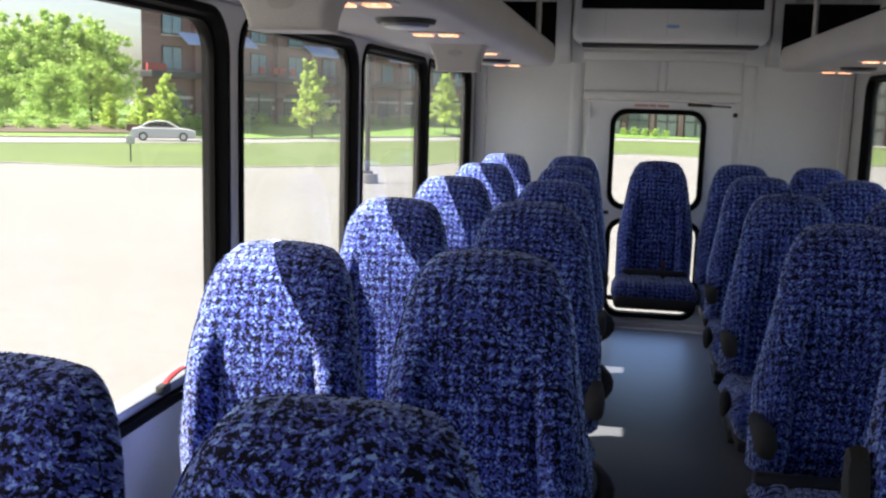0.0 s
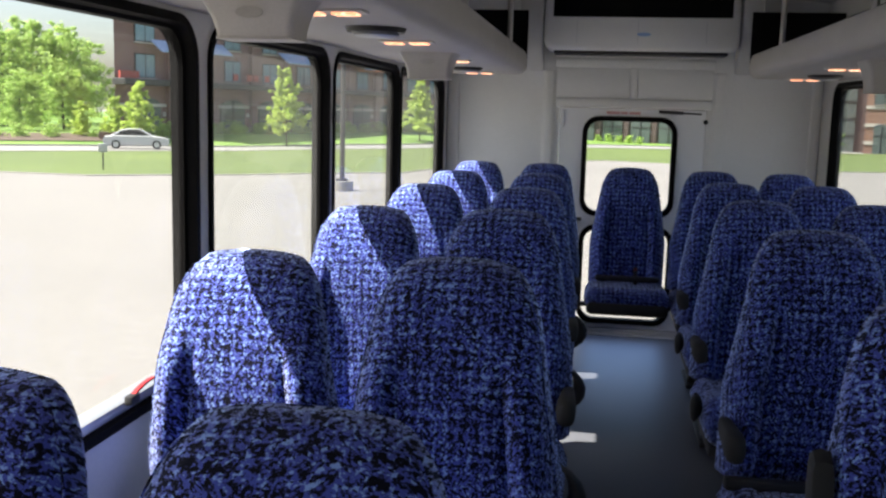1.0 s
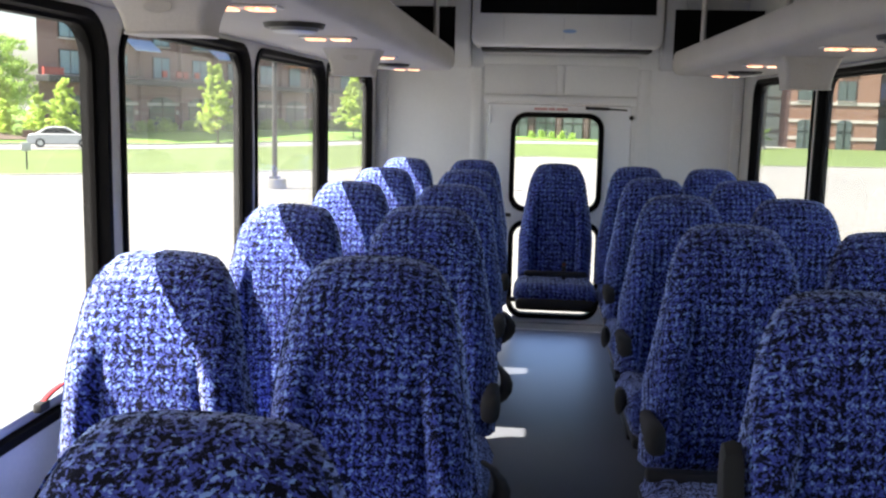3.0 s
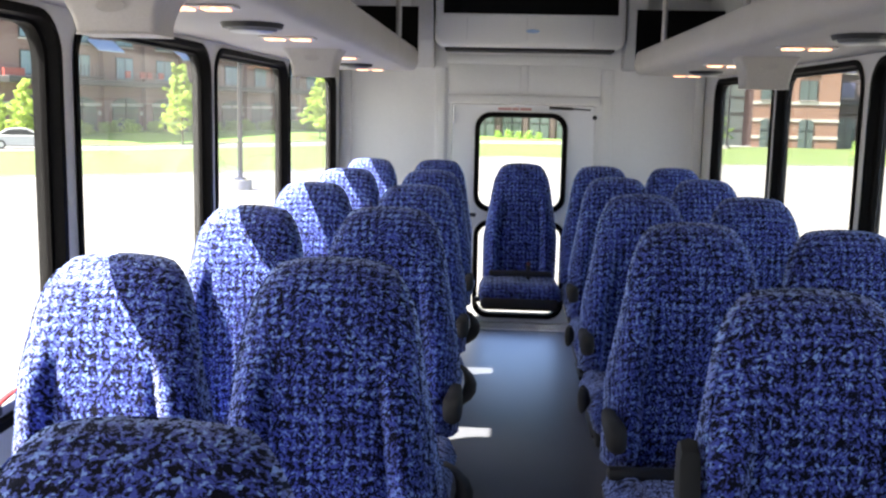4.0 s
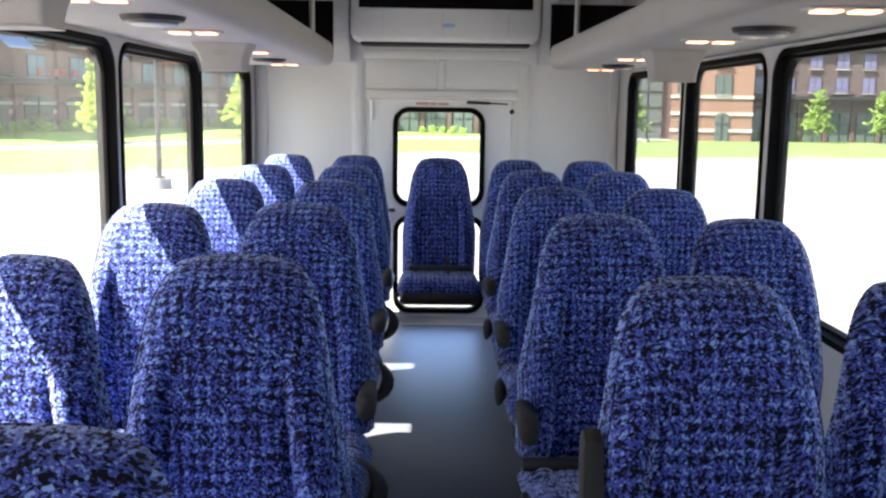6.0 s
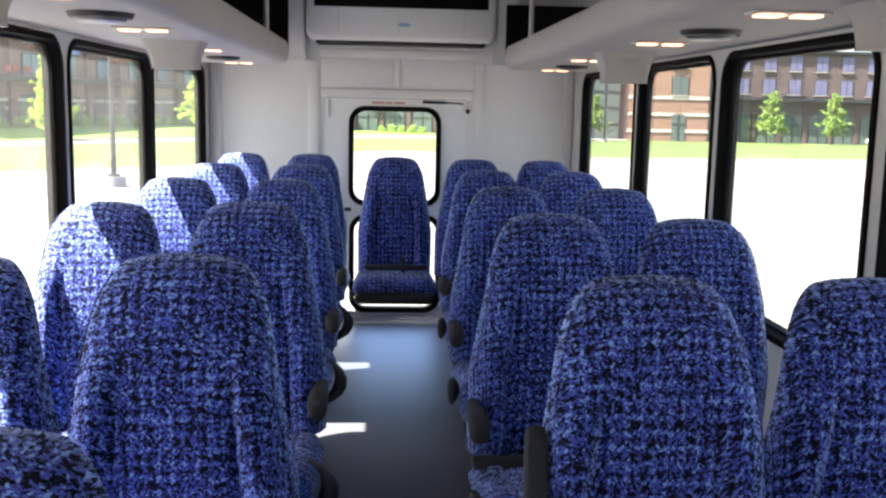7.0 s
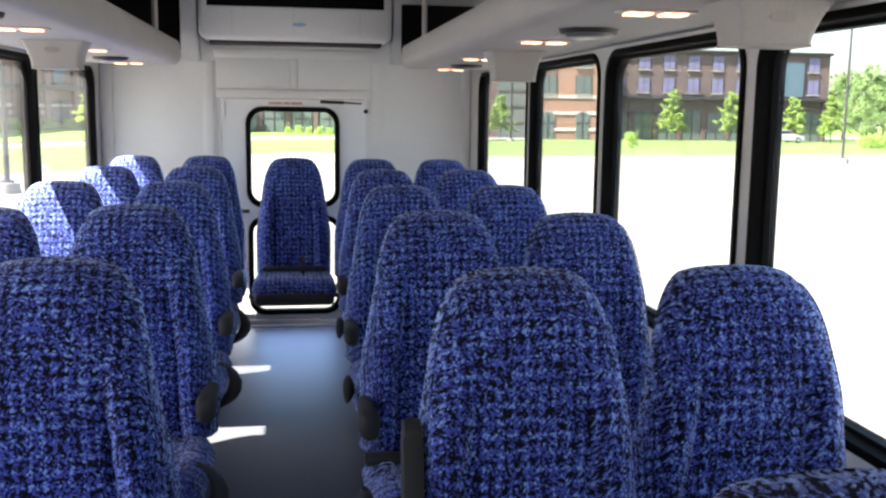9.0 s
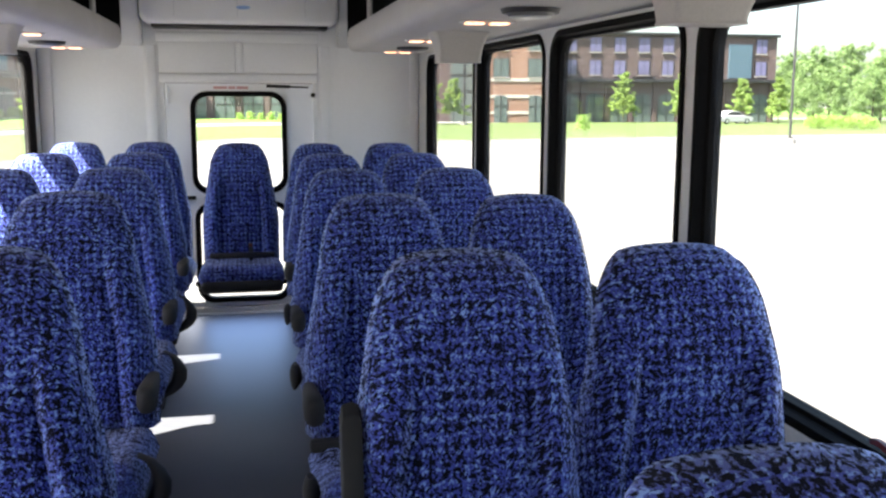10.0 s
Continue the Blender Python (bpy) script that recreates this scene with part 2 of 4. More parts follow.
M_FLOOR = surface("rubber_floor", (0.066, 0.068, 0.076), (0.100, 0.103, 0.112), 220.0, 0.5, bump=0.06, patch=1.6, rough_var=0.05, spec=0.12)
edge_gloss(M_FLOOR, (0.76, 0.83, 1.0), 0.40, 10.0, 7.5)
M_DOOR = surface("door_paint", (0.90, 0.91, 0.93), (0.94, 0.945, 0.95), 40.0, 0.35, bump=0.06)
M_RUBBER = surface("black_rubber", (0.0040, 0.0037, 0.0036), (0.0080, 0.0073, 0.0070), 90.0, 0.6, bump=0.1, spec=0.05)
M_PLASTIC = surface("unit_plastic", (0.80, 0.79, 0.76), (0.86, 0.85, 0.82), 70.0, 0.42, bump=0.08)
M_BLACK = plain("black_plastic", (0.018, 0.017, 0.016), 0.5)
M_ARM = plain("armrest_foam", (0.019, 0.017, 0.015), 0.75)
M_POLE = plain("pole_paint", (0.0279, 0.026, 0.026), 0.5)
M_GRILLE = plain("speaker_grille", (0.16, 0.16, 0.16), 0.45)
M_STEEL = plain("steel_tube", (0.66, 0.64, 0.60), 0.3, 0.4)
M_ALU = plain("aluminium_strip", (0.55, 0.55, 0.54), 0.4, 0.8)
M_RED = plain("red_plastic", (0.45, 0.02, 0.02), 0.4)
M_MAROON = plain("maroon_plastic", (0.13, 0.02, 0.016), 0.4)
M_REDPRINT = plain("red_print", (0.72, 0.40, 0.38), 0.6)
M_BLUEBADGE = plain("blue_badge", (0.34, 0.52, 0.78), 0.4)
M_LAMP = glow("warm_lens", (1.0, 0.47, 0.25), 0.42)
M_CLEAR = glass("clear_pane", (0.91, 0.915, 0.91), 0.12, 0.010)
M_TINT = glass("tinted_pane", (0.85, 0.86, 0.85), 0.25, 0.026)
M_HAZY = glass("dusty_pane", (0.88, 0.89, 0.89), 0.14, 0.018)
M_LOT = surface("lot_concrete", (0.133, 0.126, 0.115), (0.174, 0.164, 0.151), 6.0, 0.85, patch=0.12, distance=0.01)
M_ROAD = surface("road_concrete", (0.161, 0.158, 0.149), (0.223, 0.217, 0.205), 5.0, 0.85, patch=0.15, distance=0.01)
M_GRASS = surface("lawn", (0.052, 0.080, 0.0136), (0.090, 0.124, 0.0260), 3.0, 0.9, patch=0.2, bump=0.5, distance=0.05)
M_COVER = surface("ground_cover", (0.072, 0.150, 0.018), (0.140, 0.235, 0.036), 4.0, 0.9, patch=0.4, bump=0.6, distance=0.06)
M_PAINT = plain("lane_paint", (0.465, 0.459, 0.434), 0.7)
M_BRICK = brick_wall("dark_brick", (0.24, 0.118, 0.098), (0.18, 0.089, 0.076), (0.25, 0.20, 0.18))
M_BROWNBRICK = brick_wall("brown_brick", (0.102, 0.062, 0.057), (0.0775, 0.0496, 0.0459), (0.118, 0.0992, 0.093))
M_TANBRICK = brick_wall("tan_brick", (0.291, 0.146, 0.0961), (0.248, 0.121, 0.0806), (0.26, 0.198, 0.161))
M_STONE = surface("pale_stone", (0.42, 0.385, 0.345), (0.52, 0.48, 0.43), 3.0, 0.8)
M_STEELDARK = plain("dark_metal", (0.0217, 0.0205, 0.0198), 0.5)
M_WINDOW = plain("far_window", (0.095, 0.120, 0.115), 0.12)
M_BLIND = plain("violet_blind", (0.135, 0.125, 0.225), 0.4)
M_AWNING = plain("awning_cloth", (0.312, 0.399, 0.573), 0.7)
# pale blue of the reflected sky is put into the pane colour
M_PAINTED_SKY = plain("painted_sky_pane", (0.186, 0.279, 0.326), 0.1)
M_BLUEGLASS = plain("blue_glazing", (0.0682, 0.112, 0.143), 0.3)
M_SIGN = plain("sign_red", (0.372, 0.0521, 0.0372), 0.5)
M_LEAF = leafy("leaf_green", (0.175, 0.30, 0.062), (0.46, 0.60, 0.155))
# leaf colour darkened to hold down the sunlight on the right-hand trees
M_LEAF_DIM = leafy("leaf_dimmed", (0.110, 0.185, 0.060), (0.27, 0.37, 0.135))
M_LEAF_YOUNG = leafy("leaf_young", (0.30, 0.41, 0.060), (0.52, 0.63, 0.13))
# young leaf dimmed by colour for the right side
M_LEAF_YOUNG_DIM = leafy("leaf_young_dimmed", (0.145, 0.235, 0.045), (0.30, 0.40, 0.095))
M_MULCH = surface("bark_mulch", (0.0465, 0.031, 0.0217), (0.093, 0.0651, 0.0465), 3.0, 0.95, patch=0.6, distance=0.03)
M_GARDENBRICK = brick_wall("garden_brick", (0.186, 0.0961, 0.062), (0.149, 0.0744, 0.0496), (0.186, 0.149, 0.124))
M_BARK = surface("bark", (0.0434, 0.0341, 0.0248), (0.0806, 0.062, 0.0465), 12.0, 0.9, distance=0.01)
M_CARWHITE = plain("white_car_paint", (0.484, 0.484, 0.477), 0.25)
M_CARGLASS = plain("car_glass", (0.02, 0.024, 0.028), 0.08)
M_TYRE = plain("tyre_rubber", (0.015, 0.015, 0.015), 0.8)
M_CONCRETE = surface("cast_concrete", (0.205, 0.192, 0.174), (0.26, 0.248, 0.223), 10.0, 0.85)


# ---- mesh helpers ----
def mesh_of(name, bm, material, smooth=True, angle=0.7):
    bmesh.ops.recalc_face_normals(bm, faces=bm.faces[:])
    me = bpy.data.meshes.new(name)
    bm.to_mesh(me)
    bm.free()
    me.materials.append(material)
    if smooth:
        for p in me.polygons:
            p.use_smooth = True
        me.set_sharp_from_angle(angle=angle)
    return me


def part(name, bm, material, parent, label="", smooth=True):
    ob = new(name, mesh_of(name, bm, material, smooth))
    ob.parent = parent
    return tagged(ob, label) if label else ob


def again(name, me, parent, m, label=""):
    ob = new(name, me)
    ob.parent = parent
    ob.matrix_basis = m
    return tagged(ob, label) if label else ob


def thing(name, m, label, category, group="", kind=""):
    ob = new(name)
    ob.empty_display_size = 0.1
    ob.matrix_basis = m
    return tagged(ob, label, category, group, kind)


def solid(name, bm, material, label="", category="", kind="", smooth=True):
    return tagged(new(name, mesh_of(name, bm, material, smooth)), label, category, "", kind)


def box(bm, lo, hi, bevel=0.0, segments=2):
    made = bmesh.ops.create_cube(bm, size=1.0)["verts"]
    mid = [(a + b) / 2 for a, b in zip(lo, hi)]
    size = [b - a for a, b in zip(lo, hi)]
    for v in made:
        v.co = Vector((mid[i] + v.co[i] * size[i] for i in range(3)))
    if bevel:
        edges = list({e for v in made for e in v.link_edges})
        bmesh.ops.bevel(bm, geom=edges, offset=bevel, segments=segments, profile=0.5, affect="EDGES")
    return bm


def boxed(lo, hi, bevel=0.0, segments=2):
    return box(bmesh.new(), lo, hi, bevel, segments)


def loft(bm, rings, caps=True, closed=True):
    rows = [[bm.verts.new(p) for p in ring] for ring in rings]
    n = len(rows[0])
    for a, b in zip(rows, rows[1:]):
        for i in range(n if closed else n - 1):
            j = (i + 1) % n
            bm.faces.new((a[i], a[j], b[j], b[i]))
    if caps:
        bm.faces.new(rows[0][::-1])
        bm.faces.new(rows[-1])
    return rows


def tube(bm, a, b, r0, r1=None, sides=10):
    r1 = r0 if r1 is None else r1
    a, b = Vector(a), Vector(b)
    d = (b - a).normalized()
    u = d.orthogonal().normalized()
    w = d.cross(u)
    ring = lambda c, r: [c + r * (math.cos(2 * math.pi * i / sides) * u + math.sin(2 * math.pi * i / sides) * w) for i in range(sides)]
    loft(bm, [ring(a, r0), ring(b, r1)])
    return bm


def rounded(y0, y1, z0, z1, r, n=6, q=None):
    """A rounded rectangle as (y, z) points, counter-clockwise from the lower right corner; q: the radius on the y0 side."""
    pts = []
    q = r if q is None else q
    for cy, cz, a0, r in ((y1 - r, z0 + r, -90, r), (y1 - r, z1 - r, 0, r), (y0 + q, z1 - q, 90, q), (y0 + q, z0 + q, 180, q)):
        for k in range(n + 1):
            a = radians(a0 + 90 * k / n)
            pts.append((cy + r * math.cos(a), cz + r * math.sin(a)))
    return pts


def squared(y0, y1, z0, z1, n=6):
    """The plain rectangle with as many points as rounded() gives."""
    pts = []
    h = n // 2
    for cy, cz, dirs in ((y1, z0, ((-1, 0), (0, 1))), (y1, z1, ((0, -1), (-1, 0))), (y0, z1, ((1, 0), (0, -1))), (y0, z0, ((0, 1), (1, 0)))):
        for k in range(n + 1):
            f = 0.10 * abs(k - h) / h
            d = dirs[0] if k < h else dirs[1]
            pts.append((cy + d[0] * f, cz + d[1] * f))
    return pts


# ---- the bus shell ----
HALF, REAR, FRONT, TOP = 1.18, 6.36, -1.9, 2.20
GAP_Z0, GAP_Z1, GAP_R = 0.745, 1.652, 0.10
PLANE = 1.228
# the foremost bays are unseen, cut short to hold light off the near seats
BAYS_LEFT = [(-1.30, -0.35), (0.19, 1.23), (1.32, 2.345), (2.43, 3.535), (3.605, 4.80), (4.845, 6.17)]
BAYS_RIGHT = [(-1.30, -0.35), (0.19, 1.23), (1.32, 2.345), (2.43, 3.545), (3.63, 4.70), (4.78, 6.04)]


def first_radius(y0):
    """The rearmost pane butts square against a plain bar."""
    return 0.025 if y0 > 4.7 else GAP_R


def side_wall(name, side, bays):
    bm = bmesh.new()
    cuts = [FRONT] + [(a[1] + b[0]) / 2 for a, b in zip(bays, bays[1:])] + [REAR]
    for (y0, y1), c0, c1 in zip(bays, cuts, cuts[1:]):
        inner = rounded(y0, y1, GAP_Z0, GAP_Z1, GAP_R, q=first_radius(y0))
        outer = squared(c0, c1, 0.0, TOP)
        rings = [[(side * PLANE, y, z) for y, z in outer], [(side * HALF, y, z) for y, z in outer],
                 [(side * HALF, y, z) for y, z in inner], [(side * PLANE, y, z) for y, z in inner]]
        rows = loft(bm, rings, caps=False)
        for i in range(len(inner)):
            j = (i + 1) % len(inner)
            bm.faces.new((rows[3][i], rows[3][j], rows[0][j], rows[0][i]))
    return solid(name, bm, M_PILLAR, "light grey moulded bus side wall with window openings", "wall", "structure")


def window(name, side, y0, y1, pane):
    w = tagged(new(name), "bus side window in a black rubber frame", "window", "", "structure")
    bm = bmesh.new()
    e = 0.004
    q = first_radius(y0)
    o = rounded(y0 - e, y1 + e, GAP_Z0 - e, GAP_Z1 + e, GAP_R + e, q=q + e)
    f = rounded(y0 - 0.010, y1 + 0.010, GAP_Z0 - 0.010, GAP_Z1 + 0.010, GAP_R + 0.01, q=q + 0.01)
    i1 = rounded(y0 + 0.012, y1 - 0.012, GAP_Z0 + 0.012, GAP_Z1 - 0.012, GAP_R - 0.01, q=max(q - 0.01, 0.008))
    i2 = rounded(y0 + 0.016, y1 - 0.016, GAP_Z0 + 0.016, GAP_Z1 - 0.016, GAP_R - 0.012, q=max(q - 0.012, 0.008))
    i3 = rounded(y0 + 0.026, y1 - 0.026, GAP_Z0 + 0.026, GAP_Z1 - 0.026, GAP_R - 0.02, q=max(q - 0.02, 0.008))
    at = lambda ring, x: [(side * x, y, z) for y, z in ring]
    loft(bm, [at(f, HALF - 0.002), at(f, HALF - 0.007), at(o, HALF - 0.010), at(i1, HALF - 0.008), at(i2, HALF + 0.018), at(i3, HALF + 0.021), at(i3, PLANE + 0.006),
              at(f, PLANE + 0.008), at(f, PLANE + 0.001)], caps=False)
    part("window_frame", bm, M_RUBBER, w)
    xs = sorted((side * (HALF + 0.004), side * (PLANE + 0.004)))
    if side < 0:
        part("window_sill", boxed((xs[0], y0 + 0.09, GAP_Z0 + 0.0165), (xs[1], y1 - 0.09, GAP_Z0 + 0.040), 0.003), M_ALU, w, "grey metal sill strip")
    bm = bmesh.new()
    g = rounded(y0 + 0.022, y1 - 0.022, GAP_Z0 + 0.022, GAP_Z1 - 0.022, GAP_R - 0.018, q=max(q - 0.018, 0.008))
    loft(bm, [at(g, HALF + 0.032), at(g, HALF + 0.036)])
    p = part("pane", bm, pane, w, "clear safety glass" if pane is M_CLEAR else "dusty clear glass" if pane is M_HAZY else "lightly tinted glass", smooth=False)
    p.visible_shadow = False
    return w


side_wall("wall_left", -1, BAYS_LEFT)
side_wall("wall_right", 1, BAYS_RIGHT)
for k, (y0, y1) in enumerate(BAYS_LEFT[1:]):
    window(f"window_{k + 1}", -1, y0, y1, M_CLEAR if k < 2 else M_TINT)
for k, (y0, y1) in enumerate(BAYS_RIGHT[1:]):
    window(f"window_{k + 6}", 1, y0, y1, M_HAZY if k < 2 else M_TINT)

solid("floor", boxed((-PLANE, FRONT, -0.10), (PLANE, REAR + 0.08, 0.0)), M_FLOOR, "dark grey ribbed rubber bus floor", "floor", "structure", False)

bm = bmesh.new()
arc = [(PLANE * math.sin(a), TOP + 0.06 * math.cos(a) - 0.06) for a in [radians(-90 + 15 * i) for i in range(13)]]
loft(bm, [[(x, y, z) for x, z in arc] + [(x, y, z + 0.05) for x, z in arc[::-1]] for y in (FRONT, REAR + 0.08)])
solid("ceiling", bm, M_CEIL, "grey cloth-lined bus ceiling", "ceiling", "structure")

# plain front wall behind the camera, open for the windscreen; opening shrunk to dim the near seats
bm = bmesh.new()
inner = rounded(-0.80, 0.80, 1.15, 1.66, 0.12)
outer = squared(-PLANE, PLANE, 0.0, TOP)
rows = loft(bm, [[(x, FRONT - 0.08, z) for x, z in outer], [(x, FRONT, z) for x, z in outer], [(x, FRONT, z) for x, z in inner], [(x, FRONT - 0.08, z) for x, z in inner]], caps=False)
for i in range(len(inner)):
    j = (i + 1) % len(inner)
    bm.faces.new((rows[3][i], rows[3][j], rows[0][j], rows[0][i]))
solid("wall_front", bm, M_LOWER, "plain grey front wall of the bus", "wall", "structure")

# ---- rear wall and emergency door ----
DX0, DX1, DTOP = -0.437, 0.484, 1.486
DC = (DX0 + DX1) / 2
for nm, a, b in (("wall_rear", (-PLANE, REAR, 0.0), (DX0 - 0.004, REAR + 0.08, TOP)), ("wall_rear", (DX1 + 0.004, REAR, 0.0), (PLANE, REAR + 0.08, TOP)),
                 ("wall_rear", (DX0 - 0.004, REAR, DTOP + 0.004), (DX1 + 0.004, REAR + 0.08, TOP))):
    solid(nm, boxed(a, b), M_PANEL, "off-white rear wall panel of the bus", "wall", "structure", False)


def trim(lo, hi, material=M_PANEL, bevel=0.006, name="trim", label="off-white rear wall trim strip"):
    return solid(name, boxed(lo, hi, bevel), material, label, "trim", "structure")


for x0, x1 in ((DX0 - 0.105, DX0 - 0.045), (DX1 + 0.045, DX1 + 0.105)):
    trim((x0, REAR - 0.016, 0.0), (x1, REAR, 1.72))
    trim((x0 - 0.012, REAR - 0.009, 0.0), (x1 + 0.012, REAR, 1.72), bevel=0.003)
for x0, x1 in ((-1.175, -1.10), (1.115, 1.175)):
    trim((x0, REAR - 0.022, 0.0), (x1, REAR, 1.70), bevel=0.01, label="off-white corner trim beside the rear wall")
trim((DX0 - 0.03, REAR - 0.026, DTOP + 0.008), (DX1 + 0.03, REAR, DTOP + 0.060), bevel=0.008, label="off-white moulding over the rear door")
trim((DX0 - 0.04, REAR - 0.012, 1.745), (DX1 + 0.04, REAR, 1.80), label="off-white rail over the header panel")
trim((DC - 0.022, REAR - 0.012, DTOP + 0.062), (DC + 0.022, REAR, 1.743))
for x0, x1 in ((DX0 - 0.03, DC - 0.03), (DC + 0.03, DX1 + 0.03)):
    trim((x0, REAR - 0.006, DTOP + 0.068), (x1, REAR, 1.738), bevel=0.002, name="panel", label="off-white header panel over the door")

door = tagged(new("door_1"), "white rear emergency door with two black-framed windows", "door", "", "structure")
UP = (-0.262, 0.288, 0.812, 1.412, 0.085)
LOW = (-0.255, 0.300, 0.098, 0.705, 0.085)


def door_leaf():
    bm = bmesh.new()
    for (x0, x1, z0, z1, r), c0, c1 in ((UP, 0.758, DTOP), (LOW, 0.045, 0.758)):
        inner, outer = rounded(x0, x1, z0, z1, r), squared(DX0, DX1, c0, c1)
        rr = loft(bm, [[(x, REAR + 0.055, z) for x, z in outer], [(x, REAR + 0.006, z) for x, z in outer], [(x, REAR + 0.006, z) for x, z in inner], [(x, REAR + 0.055, z) for x, z in inner]], caps=False)
        for i in range(len(inner)):
            j = (i + 1) % len(inner)
            bm.faces.new((rr[3][i], rr[3][j], rr[0][j], rr[0][i]))
    return bm


part("leaf", door_leaf(), M_DOOR, door, "white painted door leaf")
for x0, x1, z0, z1, r in (UP, LOW):
    bm = bmesh.new()
    a = rounded(x0 - 0.026, x1 + 0.026, z0 - 0.026, z1 + 0.026, r + 0.02)
    b = rounded(x0 + 0.006, x1 - 0.006, z0 + 0.006, z1 - 0.006, r - 0.004)
    loft(bm, [[(x, REAR + 0.004, z) for x, z in a], [(x, REAR - 0.010, z) for x, z in a], [(x, REAR - 0.012, z) for x, z in b], [(x, REAR + 0.05, z) for x, z in b]], caps=False)
    fr = part("window_frame", bm, M_RUBBER, door, "black rubber window seal")
    bm = bmesh.new()
    g = rounded(x0 + 0.003, x1 - 0.003, z0 + 0.003, z1 - 0.003, r)
    loft(bm, [[(x, REAR + 0.030, z) for x, z in g], [(x, REAR + 0.034, z) for x, z in g]])
    p = part("pane", bm, M_CLEAR, door, "clear safety glass", smooth=False)
    p.visible_shadow = False
part("threshold", boxed((DX0, REAR - 0.03, 0.001), (DX1, REAR + 0.05, 0.043), 0.008), M_PILLAR, door, "worn pale door threshold")
part("edge_strip", boxed((DX0, REAR - 0.060, 0.0006), (DX1, REAR - 0.0305, 0.012), 0.003), M_DOOR, door, "bright metal edge strip")
bm = tube(bmesh.new(), (0.19, REAR - 0.018, 1.472), (0.34, REAR - 0.018, 1.468), 0.010)
tube(bm, (0.34, REAR - 0.018, 1.468), (0.455, REAR - 0.018, 1.463), 0.005)
part("gas_strut", bm, M_BLACK, door, "black gas strut")
bm = bmesh.new()
bmesh.ops.create_icosphere(bm, subdivisions=2, radius=0.015, matrix=Matrix.Translation((0.484, REAR - 0.016, 1.415)))
part("strut_mount", bm, M_BLACK, door)
for x0, x1 in ((-0.14, -0.055), (-0.048, -0.005), (0.003, 0.075)):
    part("label_bar", boxed((x0, REAR + 0.002, 1.452), (x1, REAR + 0.008, 1.468)), M_REDPRINT, door, "faded red lettering bar", smooth=False)
for z in (1.36, 0.90, 0.25):
    part("hinge", tube(bmesh.new(), (DX0 + 0.012, REAR - 0.006, z), (DX0 + 0.012, REAR - 0.006, z + 0.11), 0.008), M_DOOR, door)
bm = tube(bmesh.new(), (-0.35, REAR - 0.025, 0.765), (-0.27, REAR - 0.03, 0.765), 0.012)
tube(bm, (-0.35, REAR - 0.025, 0.765), (-0.35, REAR + 0.01, 0.765), 0.016)
part("door_handle", bm, M_BLACK, door, "black lever handle")

# ---- air-conditioning unit on the rear wall ----
ac = thing("air_conditioner", Matrix.Identity(4), "off-white wall air-conditioning unit over the rear door", "air conditioner")
AX0, AX1 = -0.545, 0.628
bm = bmesh.new()
rings = []
for y, g in ((6.085, 0.030), (6.088, 0.016), (6.097, 0.005), (6.112, 0.0), (REAR - 0.002, 0.0)):
    rings.append([(x, y, z) for x, z in rounded(AX0 + g, AX1 - g, 1.836 + g, 2.172 - g, 0.055, 6)])
loft(bm, rings)
part("body", bm, M_PLASTIC, ac)
# solid black strip paints the shaded gap below the casing
part("shadow_gap", boxed((AX0 + 0.06, 6.14, 1.818), (AX1 - 0.06, REAR - 0.002, 1.8355), 0.003), M_BLACK, ac, "black strip for the shade under the casing")
# outlet recess is a proud black plate, its darkness put into the colour
part("air_outlet", boxed((AX0 + 0.052, 6.082, 2.036), (AX1 - 0.052, 6.09, 2.148), 0.002), M_DARK, ac, "black plate in place of the dark air outlet recess", smooth=False)
for i in range(6):
    x = AX0 + 0.16 + (AX1 - AX0 - 0.32) * i / 5
    part("outlet_divider", boxed((x - 0.030, 6.0785, 2.040), (x + 0.030, 6.0818, 2.146), 0.001), M_DARK, ac)
part("front_rib", boxed((AX0 + 0.05, 6.079, 2.020), (AX1 - 0.05, 6.087, 2.032), 0.003), M_PLASTIC, ac)
bm = bmesh.new()
loft(bm, [[(DC + 0.035 + 0.042 * f * math.cos(a), y, 1.934 + 0.011 * f * math.sin(a)) for a in [2 * math.pi * i / 24 for i in range(24)]] for y, f in ((6.086, 1.0), (6.080, 1.0), (6.0785, 0.86))])
part("badge", bm, M_BLUEBADGE, ac, "small pale blue oval badge")
for x in (AX0 + 0.2, DC, AX1 - 0.2):
    part("seam", boxed((x - 0.0015, 6.0838, 1.88), (x + 0.0015, 6.0865, 2.015)), M_PILLAR, ac, smooth=False)

for x0, x1 in ((AX0 - 0.15, AX0 - 0.01), (AX1 + 0.01, AX1 + 0.13)):
    bm = bmesh.new()
    shoulder = [(REAR, 1.715), (REAR - 0.05, 1.720), (REAR - 0.16, 1.78), (REAR - 0.25, 1.90), (REAR - 0.27, 2.05), (REAR - 0.27, TOP - 0.02), (REAR, TOP - 0.02)]
    loft(bm, [[(x, y, z) for y, z in shoulder] for x in (x0, x1)])
    bmesh.ops.bevel(bm, geom=bm.edges[:], offset=0.008, segments=2, affect="EDGES")
    solid("trim", bm, M_PILLAR, "grey moulded duct cover beside the air outlet", "trim", "structure")

# ---- luggage racks ----
RACK_END, RZ = 5.93, 1.675


